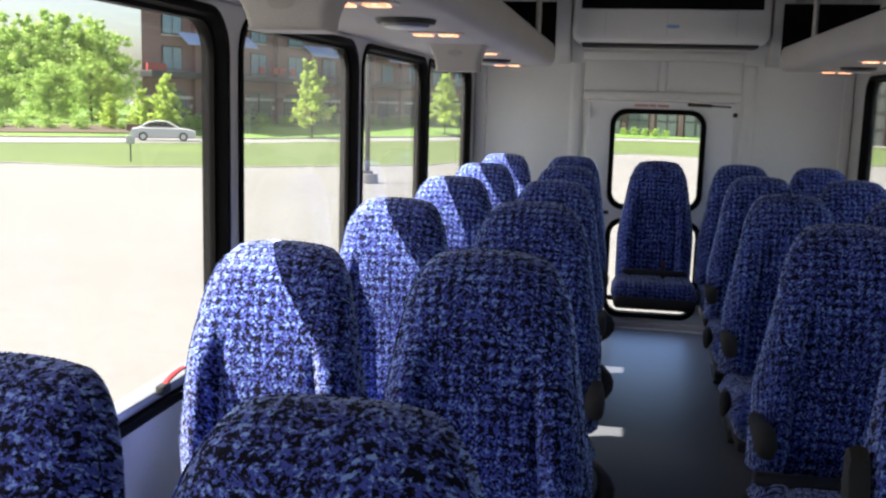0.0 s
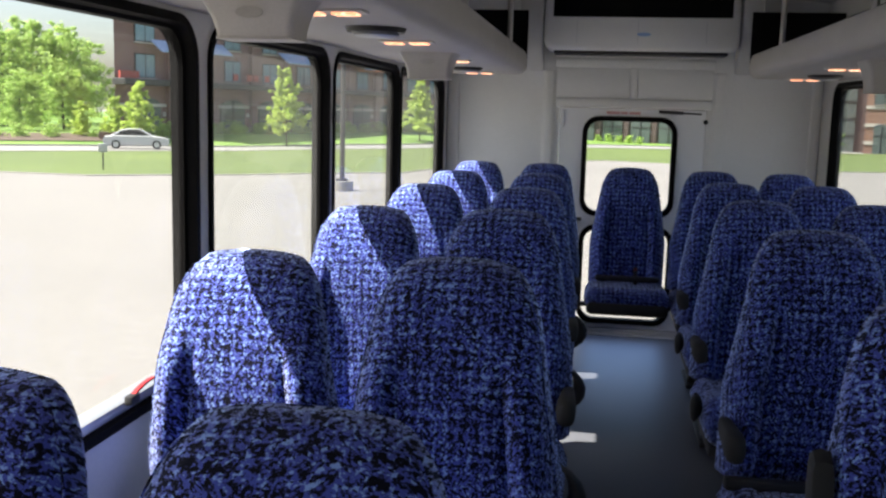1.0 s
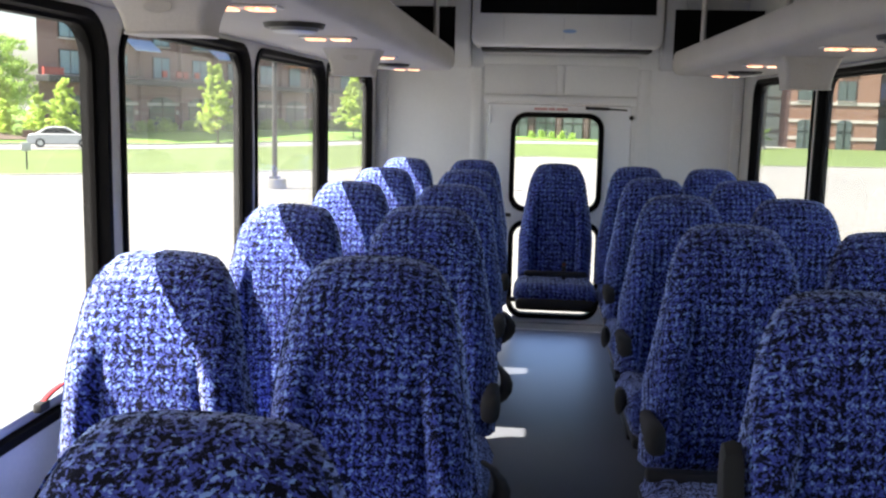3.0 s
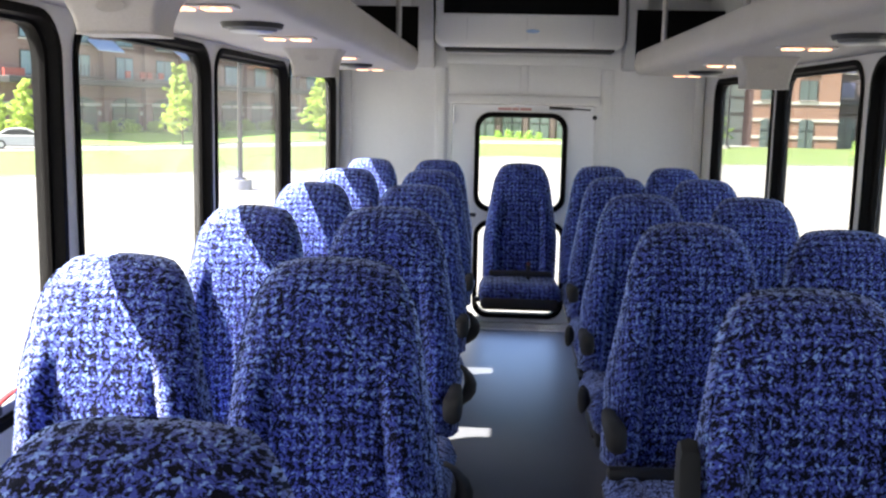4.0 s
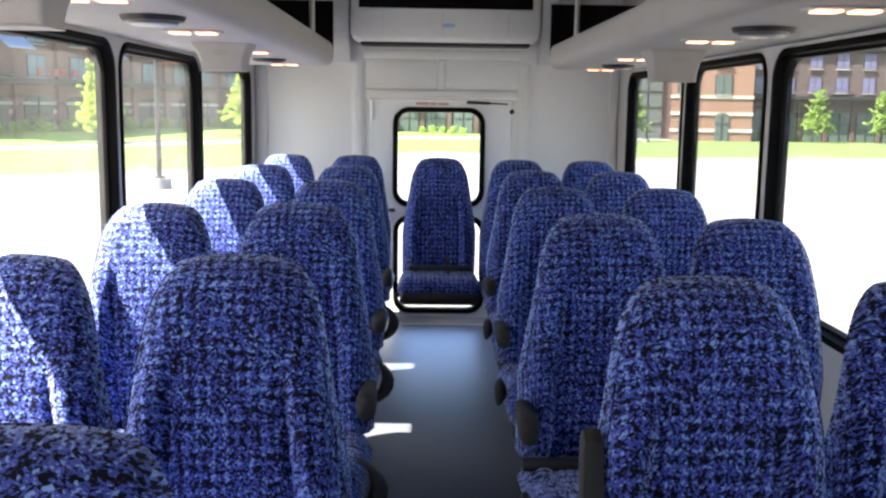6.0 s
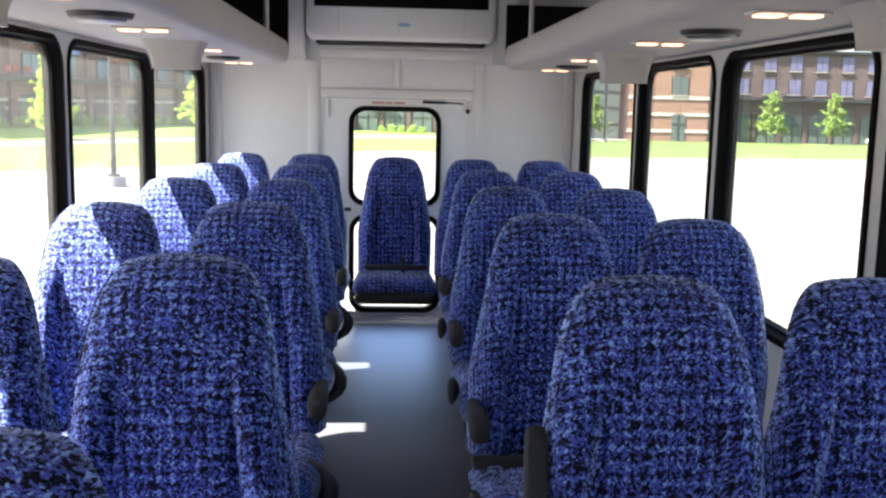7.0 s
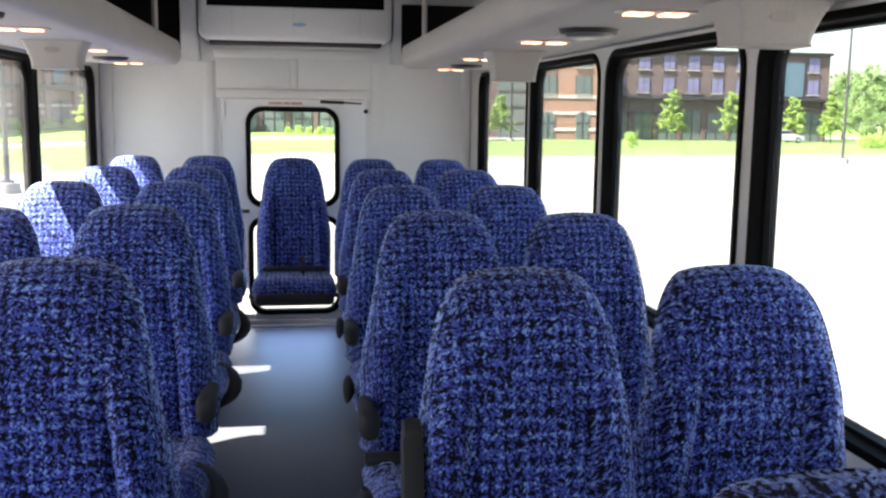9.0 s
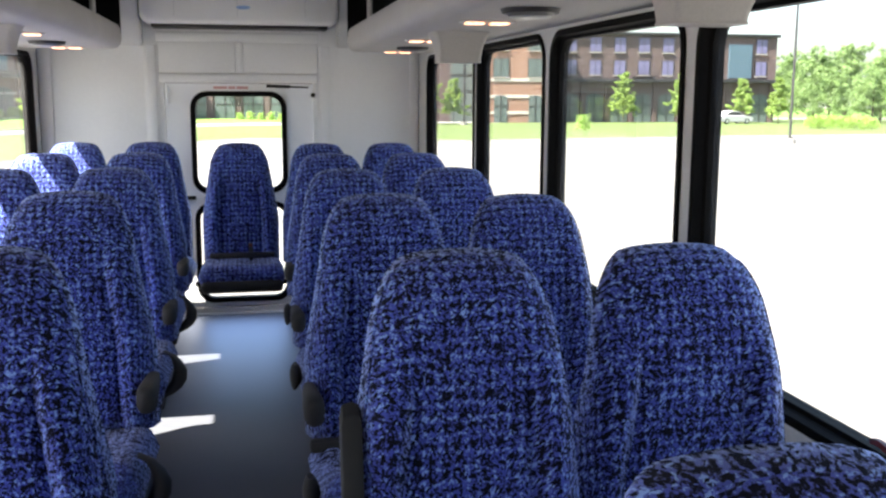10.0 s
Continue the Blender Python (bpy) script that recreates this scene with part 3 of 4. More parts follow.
def rack(side, lip):
    r = thing("luggage_rack", Matrix.Identity(4), "grey vinyl overhead luggage rack with rounded lip", "luggage rack", "overhead racks")
    out = HALF - 0.002
    prof = [(out, RZ), (lip + 0.05, RZ), (lip + 0.025, RZ + 0.008), (lip + 0.006, RZ + 0.03), (lip, RZ + 0.06), (lip + 0.004, RZ + 0.115), (lip + 0.015, RZ + 0.135), (lip + 0.032, RZ + 0.140),
            (lip + 0.045, RZ + 0.130), (lip + 0.050, RZ + 0.06), (lip + 0.07, RZ + 0.045), (out, RZ + 0.045)]
    bm = bmesh.new()
    loft(bm, [[(side * x, y, z) for x, z in prof] for y in (-1.2, RACK_END)])
    part("tray", bm, M_RACK, r)
    part("liner", boxed((min(side * (lip + 0.075), side * out), -1.2, RZ + 0.046), (max(side * (lip + 0.075), side * out), RACK_END - 0.02, RZ + 0.052)), M_DARK, r, "black sheet on the rack tray", smooth=False)
    part("back_panel", boxed((min(side * (out - 0.02), side * out), -1.2, RZ + 0.054), (max(side * (out - 0.02), side * out), RACK_END - 0.02, 2.02)), M_DARK, r, "black rack back", smooth=False)
    part("end_panel", boxed((min(side * (lip + 0.002), side * out), RACK_END - 0.018, RZ + 0.046), (max(side * (lip + 0.002), side * out), RACK_END, 2.055)), M_DARK, r, "black rack end", smooth=False)
    for y in (0.0, 1.7, 3.40, 5.05):
        part("post", tube(bmesh.new(), (side * (lip + 0.025), y, RZ + 0.135), (side * (lip + 0.025), y, TOP - 0.02), 0.014), M_STEEL, r, "brushed steel post")
    return r


rack(-1, 0.630)
rack(1, 0.665)


def ceiling_light(x, y):
    t = thing("ceiling_light", pose(x, y, RZ), "small twin-lens warm light set in the rack underside", "light", "rack lights")
    part("bezel", boxed((-0.092, -0.032, -0.007), (0.092, 0.032, -0.0005), 0.003), M_PILLAR, t, "grey bezel")
    for s in (-1, 1):
        part("lens", boxed((s * 0.043 - 0.031, -0.026, -0.013), (s * 0.043 + 0.031, 0.026, -0.0075), 0.004), M_LAMP, t, "glowing amber lens")
    return t


def disc(bm, r, z0, z1, sides=28, r1=None):
    loft(bm, [[(r * math.cos(2 * math.pi * i / sides), r * math.sin(2 * math.pi * i / sides), z0) for i in range(sides)],
              [((r1 or r) * math.cos(2 * math.pi * i / sides), (r1 or r) * math.sin(2 * math.pi * i / sides), z1) for i in range(sides)]])
    return bm


def speaker(x, y):
    t = thing("ceiling_speaker", pose(x, y, RZ), "round black flush speaker set in the rack underside", "speaker", "rack speakers")
    part("rim", disc(bmesh.new(), 0.088, -0.001, -0.014, r1=0.082), M_BLACK, t, "black rim")
    part("grille", disc(bmesh.new(), 0.070, -0.0145, -0.022, r1=0.064), M_GRILLE, t, "grey perforated grille")
    part("ring", disc(bmesh.new(), 0.062, -0.0225, -0.026, r1=0.055), M_ALU, t, "pale metal ring")
    return t


for x, y in ((-0.80, 1.20), (-0.814, 2.275), (-0.824, 3.25), (-0.850, 4.40), (-0.888, 5.68), (0.86, 1.20), (0.858, 2.245), (0.862, 3.28), (0.876, 4.49), (0.942, 5.73)):
    ceiling_light(x, y)
for x, y in ((-0.812, 2.75), (-0.885, 5.12), (0.870, 2.80), (0.943, 5.22)):
    speaker(x, y)


def housing(x, y, h):
    t = thing("monitor_housing", pose(x, y, RZ), "grey moulded flared housing hung under the rack", "housing", "rack housings")
    bm = bmesh.new()
    rings = []
    for k in range(7):
        f = k / 6
        w = 0.116 - 0.030 * (1 - (1 - f) ** 2.2)
        y0, y1 = -0.045 + 0.035 * f, 0.115 - 0.015 * f
        rings.append([(a, b, -0.0005 - h * f) for a, b in rounded(-w, w, y0, y1, 0.016, 4)])
    loft(bm, rings)
    part("shell", bm, M_RACK, t)
    bm = bmesh.new()
    loft(bm, [[(a, b, zz) for a, b in rounded(-0.0875, 0.0875, -0.0115, 0.1015, 0.014, 4)] for zz in (-h - 0.001, -h - 0.006)])
    part("lower_rim", bm, M_RACK, t)
    bm = bmesh.new()
    disc(bm, 0.03, 0.0, 0.003, 24)
    for v in bm.verts:
        v.co = Vector((v.co.x, -0.042 - v.co.z + 0.008, v.co.y * 0.42 - 0.035))
    part("badge", bm, M_RACK, t, "embossed oval badge")
    return t


for x, y, h in ((-0.900, 2.02, 0.082), (1.030, 2.00, 0.087), (-0.868, 3.90, 0.099), (0.908, 3.90, 0.115)):
    housing(x, y, h)

# ---- seats ----
SEAT_TOP = 1.147


def smooth(a, b, v):
    u = max(0.0, min(1.0, (v - a) / (b - a)))
    return u * u * (3 - 2 * u)


def spine(z):
    """How far the backrest leans to the rear at height z."""
    return 0.125 - 0.10 * (z - 0.50) + 1.10 * max(0.0, z - 0.86) ** 2


def back_size(z):
    """Half width and depth of the backrest at height z."""
    w = 0.215 - 0.165 * max(0.0, z - 0.72)
    t = 0.115 - 0.012 * smooth(0.6, 1.0, z)
    if z > 1.02:
        f = min(1.0, (z - 1.02) / (SEAT_TOP - 1.02))
        w = w - 0.058 * (1 - math.sqrt(max(0.0, 1 - f * f)))
    if z > 1.075:
        f = min(1.0, (z - 1.075) / (SEAT_TOP - 1.075))
        t = 0.018 + (t - 0.018) * math.sqrt(max(0.0, 1 - f * f))
    if z < 0.53:
        t *= 0.75 + 0.25 * (z - 0.47) / 0.06
    return w, t


def dome(u, z):
    """The top edge falls a little to both sides."""
    return 0.007 * u * u * smooth(0.98, SEAT_TOP, z)


def back_mesh():
    bm = bmesh.new()
    heights = [0.47 + 0.03 * i for i in range(17)] + [0.97, 1.0, 1.02, 1.045, 1.07, 1.09, 1.105, 1.12, 1.132, 1.141, 1.147]
    rings = []
    for z in heights:
        w, t = back_size(z)
        bol = 1 - smooth(0.90, 1.02, z)
        n = 30
        ring = []
        for i in range(n + 1):
            u = -1 + 2 * i / n
            edge = (1 - abs(u) ** 5.0) ** 0.5 if abs(u) < 1 else 0.0
            side = smooth(0.50, 0.72, abs(u))
            crease = math.exp(-((abs(u) - 0.56) / 0.035) ** 2)
            d = edge * (0.62 + 0.05 * (1 - u * u)) + bol * (0.34 * side * edge - 0.16 * crease)
            ring.append((w * u, spine(z) - t * d + 0.03, z - dome(u, z)))
        for i in range(n - 1, 0, -1):
            u = -1 + 2 * i / n
            edge = (1 - abs(u) ** 6.0) ** 0.5
            ring.append((w * u, spine(z) + t * 0.36 * edge + 0.03, z - dome(u, z)))
        rings.append(ring)
    loft(bm, rings)
    return bm


def piping_mesh():
    """A thin sewn welt along the front edge of the backrest."""
    bm = bmesh.new()
    zs = [0.56 + 0.04 * i for i in range(12)] + [1.02, 1.045, 1.07, 1.09, 1.105, 1.118]
    half = [(0.955, z) for z in zs]
    path = [(-u, z) for u, z in half] + [(-0.75, 1.131), (-0.45, 1.137), (0.0, 1.139), (0.45, 1.137), (0.75, 1.131)] + [(u, z) for u, z in half[::-1]]
    pts = []
    for u, z in path:
        w, t = back_size(z)
        edge = (1 - abs(u) ** 5.0) ** 0.5
        pts.append(Vector((w * u, spine(z) - t * edge * (0.66 + 0.33 * (1 - smooth(0.90, 1.02, z))) + 0.03, z + 0.001 - dome(u, z))))
    rings = []
    for i, p in enumerate(pts):
        d = (pts[min(i + 1, len(pts) - 1)] - pts[max(i - 1, 0)]).normalized()
        u = d.cross(Vector((0, 1, 0))).normalized()
        v = d.cross(u)
        rings.append([p + 0.0017 * (math.cos(a) * u + math.sin(a) * v) for a in (0, 1.26, 2.51, 3.77, 5.03)])
    loft(bm, rings)
    return bm


def cushion_mesh():
    bm = bmesh.new()
    rings = []
    for k in range(15):
        f = k / 14
        y = -0.365 + 0.465 * f
        rr = 1 - max(0.0, (0.10 - f) / 0.10)
        h0 = 0.355 + 0.02 * (1 - math.sqrt(1 - (1 - rr) ** 2))
        h1 = 0.535 - 0.06 * f - 0.055 * (1 - math.sqrt(max(0.0, 1 - (1 - rr) ** 2)))
        w = 0.213 - 0.02 * (1 - rr)
        ring = []
        n = 20
        for i in range(n + 1):
            u = -1 + 2 * i / n
            e = (1 - abs(u) ** 6) ** 0.5 if abs(u) < 1 else 0
            bolster = 0.014 * smooth(0.55, 0.8, abs(u)) - 0.006 * math.exp(-((abs(u) - 0.6) / 0.05) ** 2)
            mid = (h0 + h1) / 2
            ring.append((w * u, y, mid + (h1 - mid + bolster) * e))
        for i in range(n - 1, 0, -1):
            u = -1 + 2 * i / n
            e = (1 - abs(u) ** 8) ** 0.5
            mid = (h0 + h1) / 2
            ring.append((w * u, y, mid - (mid - h0) * e))
        rings.append(ring)
    loft(bm, rings)
    return bm


ME_BACK = mesh_of("backrest", back_mesh(), M_FABRIC, angle=1.2)
ME_PIPING = mesh_of("piping", piping_mesh(), M_FABRIC)
ME_CUSHION = mesh_of("cushion", cushion_mesh(), M_FABRIC, angle=1.2)
ME_SHELL = mesh_of("seat_pan", boxed((-0.185, -0.33, 0.318), (0.185, 0.10, 0.356), 0.012), M_BLACK)
ME_LEG = mesh_of("leg", boxed((-0.03, -0.20, 0.0), (0.03, -0.13, 0.319), 0.006), M_BLACK)
ME_FOOT = mesh_of("foot", boxed((-0.04, -0.26, 0.0), (0.04, 0.06, 0.025), 0.006), M_BLACK)


def arm_mesh(raised):
    """An armrest: a foam pad on a short arm, pivoted beside the backrest."""
    bm = bmesh.new()
    if raised:
        prof = [(0.060, 0.62), (0.085, 0.74), (0.105, 0.86), (0.103, 0.905), (0.083, 0.915), (0.060, 0.900), (0.037, 0.80), (0.020, 0.66), (0.030, 0.625)]
        for_ring = lambda x, s: [(x, 0.05 + (a - 0.05) * s, 0.77 + (b - 0.77) * s) for a, b in prof]
        loft(bm, [for_ring(x, f) for x, f in ((-0.017, 0.86), (-0.014, 0.97), (0.0, 1.0), (0.014, 0.97), (0.017, 0.86))])
        return bm
    # centre height, half height and half width along the pad, from the pivot to the drooping nose
    stations = [(0.08, 0.622, 0.022, 0.018), (0.02, 0.624, 0.024, 0.022), (-0.05, 0.630, 0.027, 0.025), (-0.09, 0.630, 0.031, 0.027), (-0.115, 0.627, 0.033, 0.027),
                (-0.132, 0.624, 0.033, 0.025), (-0.143, 0.621, 0.028, 0.020), (-0.149, 0.618, 0.016, 0.012)]
    rings = []
    for y, z, h, w in stations:
        ring = []
        for i in range(16):
            a = 2 * math.pi * i / 16
            c, d = math.cos(a), math.sin(a)
            ring.append((w * math.copysign(abs(c) ** 0.7, c), y, z + h * math.copysign(abs(d) ** 0.7, d)))
        rings.append(ring)
    loft(bm, rings)
    return bm


def belt_mesh(wide):
    """A black belt guide at the cushion's aisle side: a bent horn, or a small knob."""
    bm = bmesh.new()
    if wide:
        pts = [(-0.030, 0.530, 0.005), (-0.004, 0.514, 0.011), (0.013, 0.490, 0.018), (0.022, 0.458, 0.023), (0.016, 0.424, 0.026), (-0.002, 0.396, 0.028), (-0.022, 0.376, 0.022), (-0.034, 0.366, 0.010)]
    else:
        pts = [(0.0, 0.516, 0.008), (0.0, 0.507, 0.015), (0.001, 0.490, 0.020), (0.002, 0.470, 0.021), (0.001, 0.450, 0.018), (-0.002, 0.434, 0.012), (-0.004, 0.426, 0.005)]
    rings = []
    for x, z, t in pts:
        rings.append([(x + t * math.cos(a), -0.268 + 0.020 * math.sin(a), z) for a in [2 * math.pi * i / 10 for i in range(10)]])
    loft(bm, rings)
    return bm


ME_ARM = mesh_of("armrest", arm_mesh(False), M_ARM)
ME_ARM_UP = mesh_of("armrest", arm_mesh(True), M_ARM)


ME_HORN = mesh_of("belt_guide", belt_mesh(True), M_BLACK)
ME_KNOB = mesh_of("belt_guide", belt_mesh(False), M_BLACK)
# unseen panel added to block sun from the floor behind the rear seats
ME_SUN_BLOCK = mesh_of("bench_panel", boxed((-0.21, 0.092, 0.318), (0.21, 0.62, 0.35), 0.006), M_BLACK)
bm = boxed((-0.012, -0.075, 0.50), (0.012, -0.045, 0.60), 0.005)
ME_BUCKLE = mesh_of("buckle", bm, M_BLACK)
ME_BUTTON = mesh_of("button", boxed((-0.008, -0.078, 0.582), (0.008, -0.073, 0.600), 0.002), M_MAROON)


def seat(x, top_y, aisle, label, raised=False, legs=True, belt=False, size=(1.0, 1.0), rear_left=False, deep=1.0):
    """A reclining seat whose backrest top stands at top_y; aisle: the side of its armrest, or 0."""
    s = thing("bus_seat", pose(x, top_y - 0.185, 0) @ Matrix.Diagonal((size[0], 1, size[1], 1)), label, "bus seat", "patterned bus seats")
    one = Matrix.Identity(4)
    again("backrest", ME_BACK, s, one)
    again("piping", ME_PIPING, s, one)
    again("cushion", ME_CUSHION, s, Matrix.Diagonal((1.12 if rear_left else 1, deep, 1, 1)) if legs else Matrix.Translation((0, 0, 0.102)) @ Matrix.Diagonal((1.08, 1.12, 0.81, 1)))
    if legs:
        again("seat_pan", ME_SHELL, s, one, "black seat pan")
        for dx in (-0.07, 0.07):
            again("leg", ME_LEG, s, pose(dx, 0, 0), "black steel leg")
            again("foot", ME_FOOT, s, pose(dx, 0, 0), "black floor rail")
    if aisle:
        again("armrest", ME_ARM_UP if raised else ME_ARM, s, pose(aisle * (0.200 if raised else 0.207), 0, 0), "raised dark armrest" if raised else "rounded dark foam armrest")
        if belt:
            again("belt_guide", ME_HORN if aisle > 0 else ME_KNOB, s, pose(aisle * 0.228, 0, 0), "bent black belt guide" if aisle > 0 else "black belt guide knob")
    if rear_left:
        again("bench_panel", ME_SUN_BLOCK, s, one, "unseen black panel added to block sun behind the rear seat")
    b = again("buckle", ME_BUCKLE, s, pose(-aisle * 0.12 if aisle else 0.05, 0, 0), "black belt buckle")
    again("button", ME_BUTTON, b, one, "red release button")
    return s


AISLE = "blue and black patterned reclining seat beside the aisle"
SUNNY = "blue and black patterned seat beside the sunlit window"
SHADY = "blue and black patterned seat beside the shaded window"
# x, y of the backrest's top, and the seat's width and height against the common size
LEFT_AISLE = [(-0.460, 1.00, 1.06, 0.985), (-0.427, 1.915, 1.035, 1.009), (-0.438, 2.91, 1.035, 1.009), (-0.448, 3.92, 1.0, 1.0), (-0.458, 4.87, 1.0, 1.0), (-0.488, 5.87, 1.0, 1.0)]
LEFT_WINDOW = [(-0.856, 1.00, 1.0, 1.0), (-0.882, 1.985, 1.02, 0.995), (-0.866, 2.95, 1.0, 1.0), (-0.866, 3.92, 1.0, 1.0), (-0.880, 4.87, 1.0, 1.0), (-0.902, 5.87, 1.0, 1.0)]
RIGHT_AISLE = [(0.465, 0.76, 1.0, 1.0), (0.410, 1.69, 1.005, 1.016), (0.418, 2.73, 1.035, 1.007), (0.424, 3.73, 1.0, 1.0), (0.440, 4.67, 1.0, 1.0), (0.458, 5.60, 1.0, 1.0)]
RIGHT_WINDOW = [(0.858, 1.79, 1.06, 1.0), (0.830, 2.73, 1.0, 1.0), (0.836, 3.73, 1.0, 1.0), (0.852, 4.67, 1.0, 1.0), (0.870, 5.60, 1.0, 1.0)]
DEEP = (1.0, 1.0, 1.0, 1.26, 1.26, 1.15)
for k, (x, y, w, h) in enumerate(LEFT_AISLE):
    seat(x, y, 1 if k < 5 else 0, AISLE, belt=2 <= k <= 4, size=(w, h), rear_left=k == 5, deep=DEEP[k])
for k, (x, y, w, h) in enumerate(LEFT_WINDOW):
    seat(x, y, 0, SUNNY, size=(w, h), rear_left=k == 5, deep=max(1.0, DEEP[k]))
for k, (x, y, w, h) in enumerate(RIGHT_AISLE):
    s = seat(x, y, -1 if k < 5 else 0, "blue and black patterned seat with raised armrest" if k == 1 else AISLE, raised=k == 1, belt=2 <= k <= 4, size=(w, h))
    if k == 2:
        part("belt_webbing", boxed((-0.215, -0.045, 0.482), (0.02, 0.0, 0.515), 0.012), M_BLACK, s, "black belt webbing on the cushion")
for x, y, w, h in RIGHT_WINDOW:
    seat(x, y, 0, SHADY, size=(w, h))
mid_seat = seat(0.012, 5.70, 0, "blue and black patterned centre seat before the rear door", legs=False)
part("cross_beam", boxed((-0.25, -0.22, 0.392), (0.25, -0.16, 0.412), 0.006), M_BLACK, mid_seat, "black cross beam to the seats beside it")
# black block paints the shade on the cushion's lower front
part("seat_pan", boxed((-0.214, -0.424, 0.388), (0.214, 0.05, 0.458), 0.026, 3), M_BLACK, mid_seat, "black block for the shaded lower front of the cushion")
# one black bar gives the belt and the painted shadow along the joint
part("belt_webbing", boxed((-0.175, -0.112, 0.522), (0.180, -0.070, 0.552), 0.012), M_BLACK, mid_seat, "black belt webbing and joint shadow across the cushion")


def latch(side, y, paint):
    t = thing("window_latch", pose(side * 1.166, y, 0.800 if side < 0 else 0.775), "emergency window latch lever on the black sill", "latch", "window latches")
    bm = bmesh.new()
    pts = [(-0.055, 0.0), (-0.03, 0.022), (0.0, 0.034), (0.035, 0.040), (0.055, 0.036), (0.055, 0.026), (0.03, 0.028), (0.0, 0.020), (-0.03, 0.006), (-0.05, -0.006)]
    loft(bm, [[(x, a, b * (0.45 if side < 0 else 1.0)) for a, b in pts] for x in (-0.005, 0.005)])
    part("lever", bm, paint, t)
    part("mount", boxed((-0.010, -0.07, -0.018), (0.010, -0.03, 0.004), 0.004), M_BLACK, t)
    return t


latch(-1, 2.01, M_RED)
latch(1, 1.50, M_MAROON)


# ---- outdoors ----
def ground_z(x, y):
    r = math.hypot(x, y)
    k = 0.25 + 0.75 * smooth(-0.25, 0.2, math.atan2(x, max(y, 0.01)))
    return -1.1 - 0.0107 * max(0.0, min(r, 220.0) - 35.0) * k


def bank_rise(a, d):
    """The verge climbs a little behind the road, towards the brick building."""
    return min(0.55, 0.10 * d) * (1 - smooth(-12.0, -4.0, a))


def polar_sheet(name, material, lift, near, far, a0, a1, steps, rings, label, category, rise=None):
    """A sheet of ground between two distances that depend on the bearing (degrees)."""
    bm = bmesh.new()
    rows = []
    for i in range(steps + 1):
        a = a0 + (a1 - a0) * i / steps
        n, f = near(a), far(a)
        row = []
        for j in range(rings + 1):
            r = n + (f - n) * (j / rings) ** 1.6
            x, y = r * math.sin(radians(a)), r * math.cos(radians(a))
            row.append(bm.verts.new((x, y, ground_z(x, y) + lift + (rise(a, r - n) if rise else 0.0))))
        rows.append(row)
    for a, b in zip(rows, rows[1:]):
        for j in range(rings):
            bm.faces.new((a[j], a[j + 1], b[j + 1], b[j]))
    return solid(name, bm, material, label, category, "structure")


def along(table):
    def f(a):
        if a <= table[0][0]:
            return table[0][1]
        for (a0, r0), (a1, r1) in zip(table, table[1:]):
            if a <= a1:
                return r0 + (r1 - r0) * (a - a0) / (a1 - a0)
        return table[-1][1]
    return f


GRASS_NEAR = along([(-60, 38.5), (-35, 37.0), (-30, 35.0), (-21.6, 35.7), (-12, 38.6), (-5, 50.0), (0, 57.0), (13, 56.2), (22.7, 63.7), (31.3, 73.6), (40, 88.0), (60, 130.0)])
GRASS_FAR = along([(-60, 56.0), (-35, 51.5), (-27.9, 52.8), (-21.6, 54.6), (-12, 62.9), (0, 84.0), (12.8, 103.0), (22.7, 122.0), (29, 150.0), (40, 180.0), (60, 230.0)])
ROAD_FAR = along([(-60, 63.0), (-35, 57.5), (-21.6, 59.6), (-12, 70.0), (0, 93.0), (12.8, 114.0), (22.7, 133.0), (29, 162.0), (40, 195.0), (60, 250.0)])
polar_sheet("ground", M_LOT, 0.0, lambda a: 0.01, lambda a: 2500.0, 0, 360, 360, 70, "pale sunlit concrete parking lot", "ground")
polar_sheet("grass", M_GRASS, 0.026, GRASS_NEAR, GRASS_FAR, -60, 60, 120, 10, "bright mown grass strip beside the lot", "grass")
polar_sheet("road", M_ROAD, 0.05, GRASS_FAR, ROAD_FAR, -60, 60, 120, 4, "pale concrete road behind the grass strip", "road")
polar_sheet("grass", M_COVER, 0.12, ROAD_FAR, lambda a: ROAD_FAR(a) + 160.0, -60, 60, 120, 26, "deep green planted bank behind the road", "grass", bank_rise)


def kerb(fn, h, w, name, label):
    bm = bmesh.new()
    rings = []
    for i in range(121):
        a = -60 + i
        r = fn(a)
        ring = []
        for dr, dz in ((-w, -0.05), (-w, h), (w, h), (w, -0.05)):
            x, y = (r + dr) * math.sin(radians(a)), (r + dr) * math.cos(radians(a))
            ring.append((x, y, ground_z(x, y) + dz))
        rings.append(ring)
    loft(bm, rings)
    return solid(name, bm, M_CONCRETE, label, "kerb", "structure", False)


kerb(GRASS_NEAR, 0.03, 0.10, "kerb", "pale concrete kerb along the lot")
kerb(ROAD_FAR, 0.13, 0.12, "kerb", "pale concrete kerb along the road")


polar_sheet("planting_strip", M_MULCH, 0.30, lambda a: ROAD_FAR(a) + 1.2, lambda a: ROAD_FAR(a) + 4.5, -44, -28, 24, 3, "brown mulch planting strip behind the road", "planting bed", bank_rise)


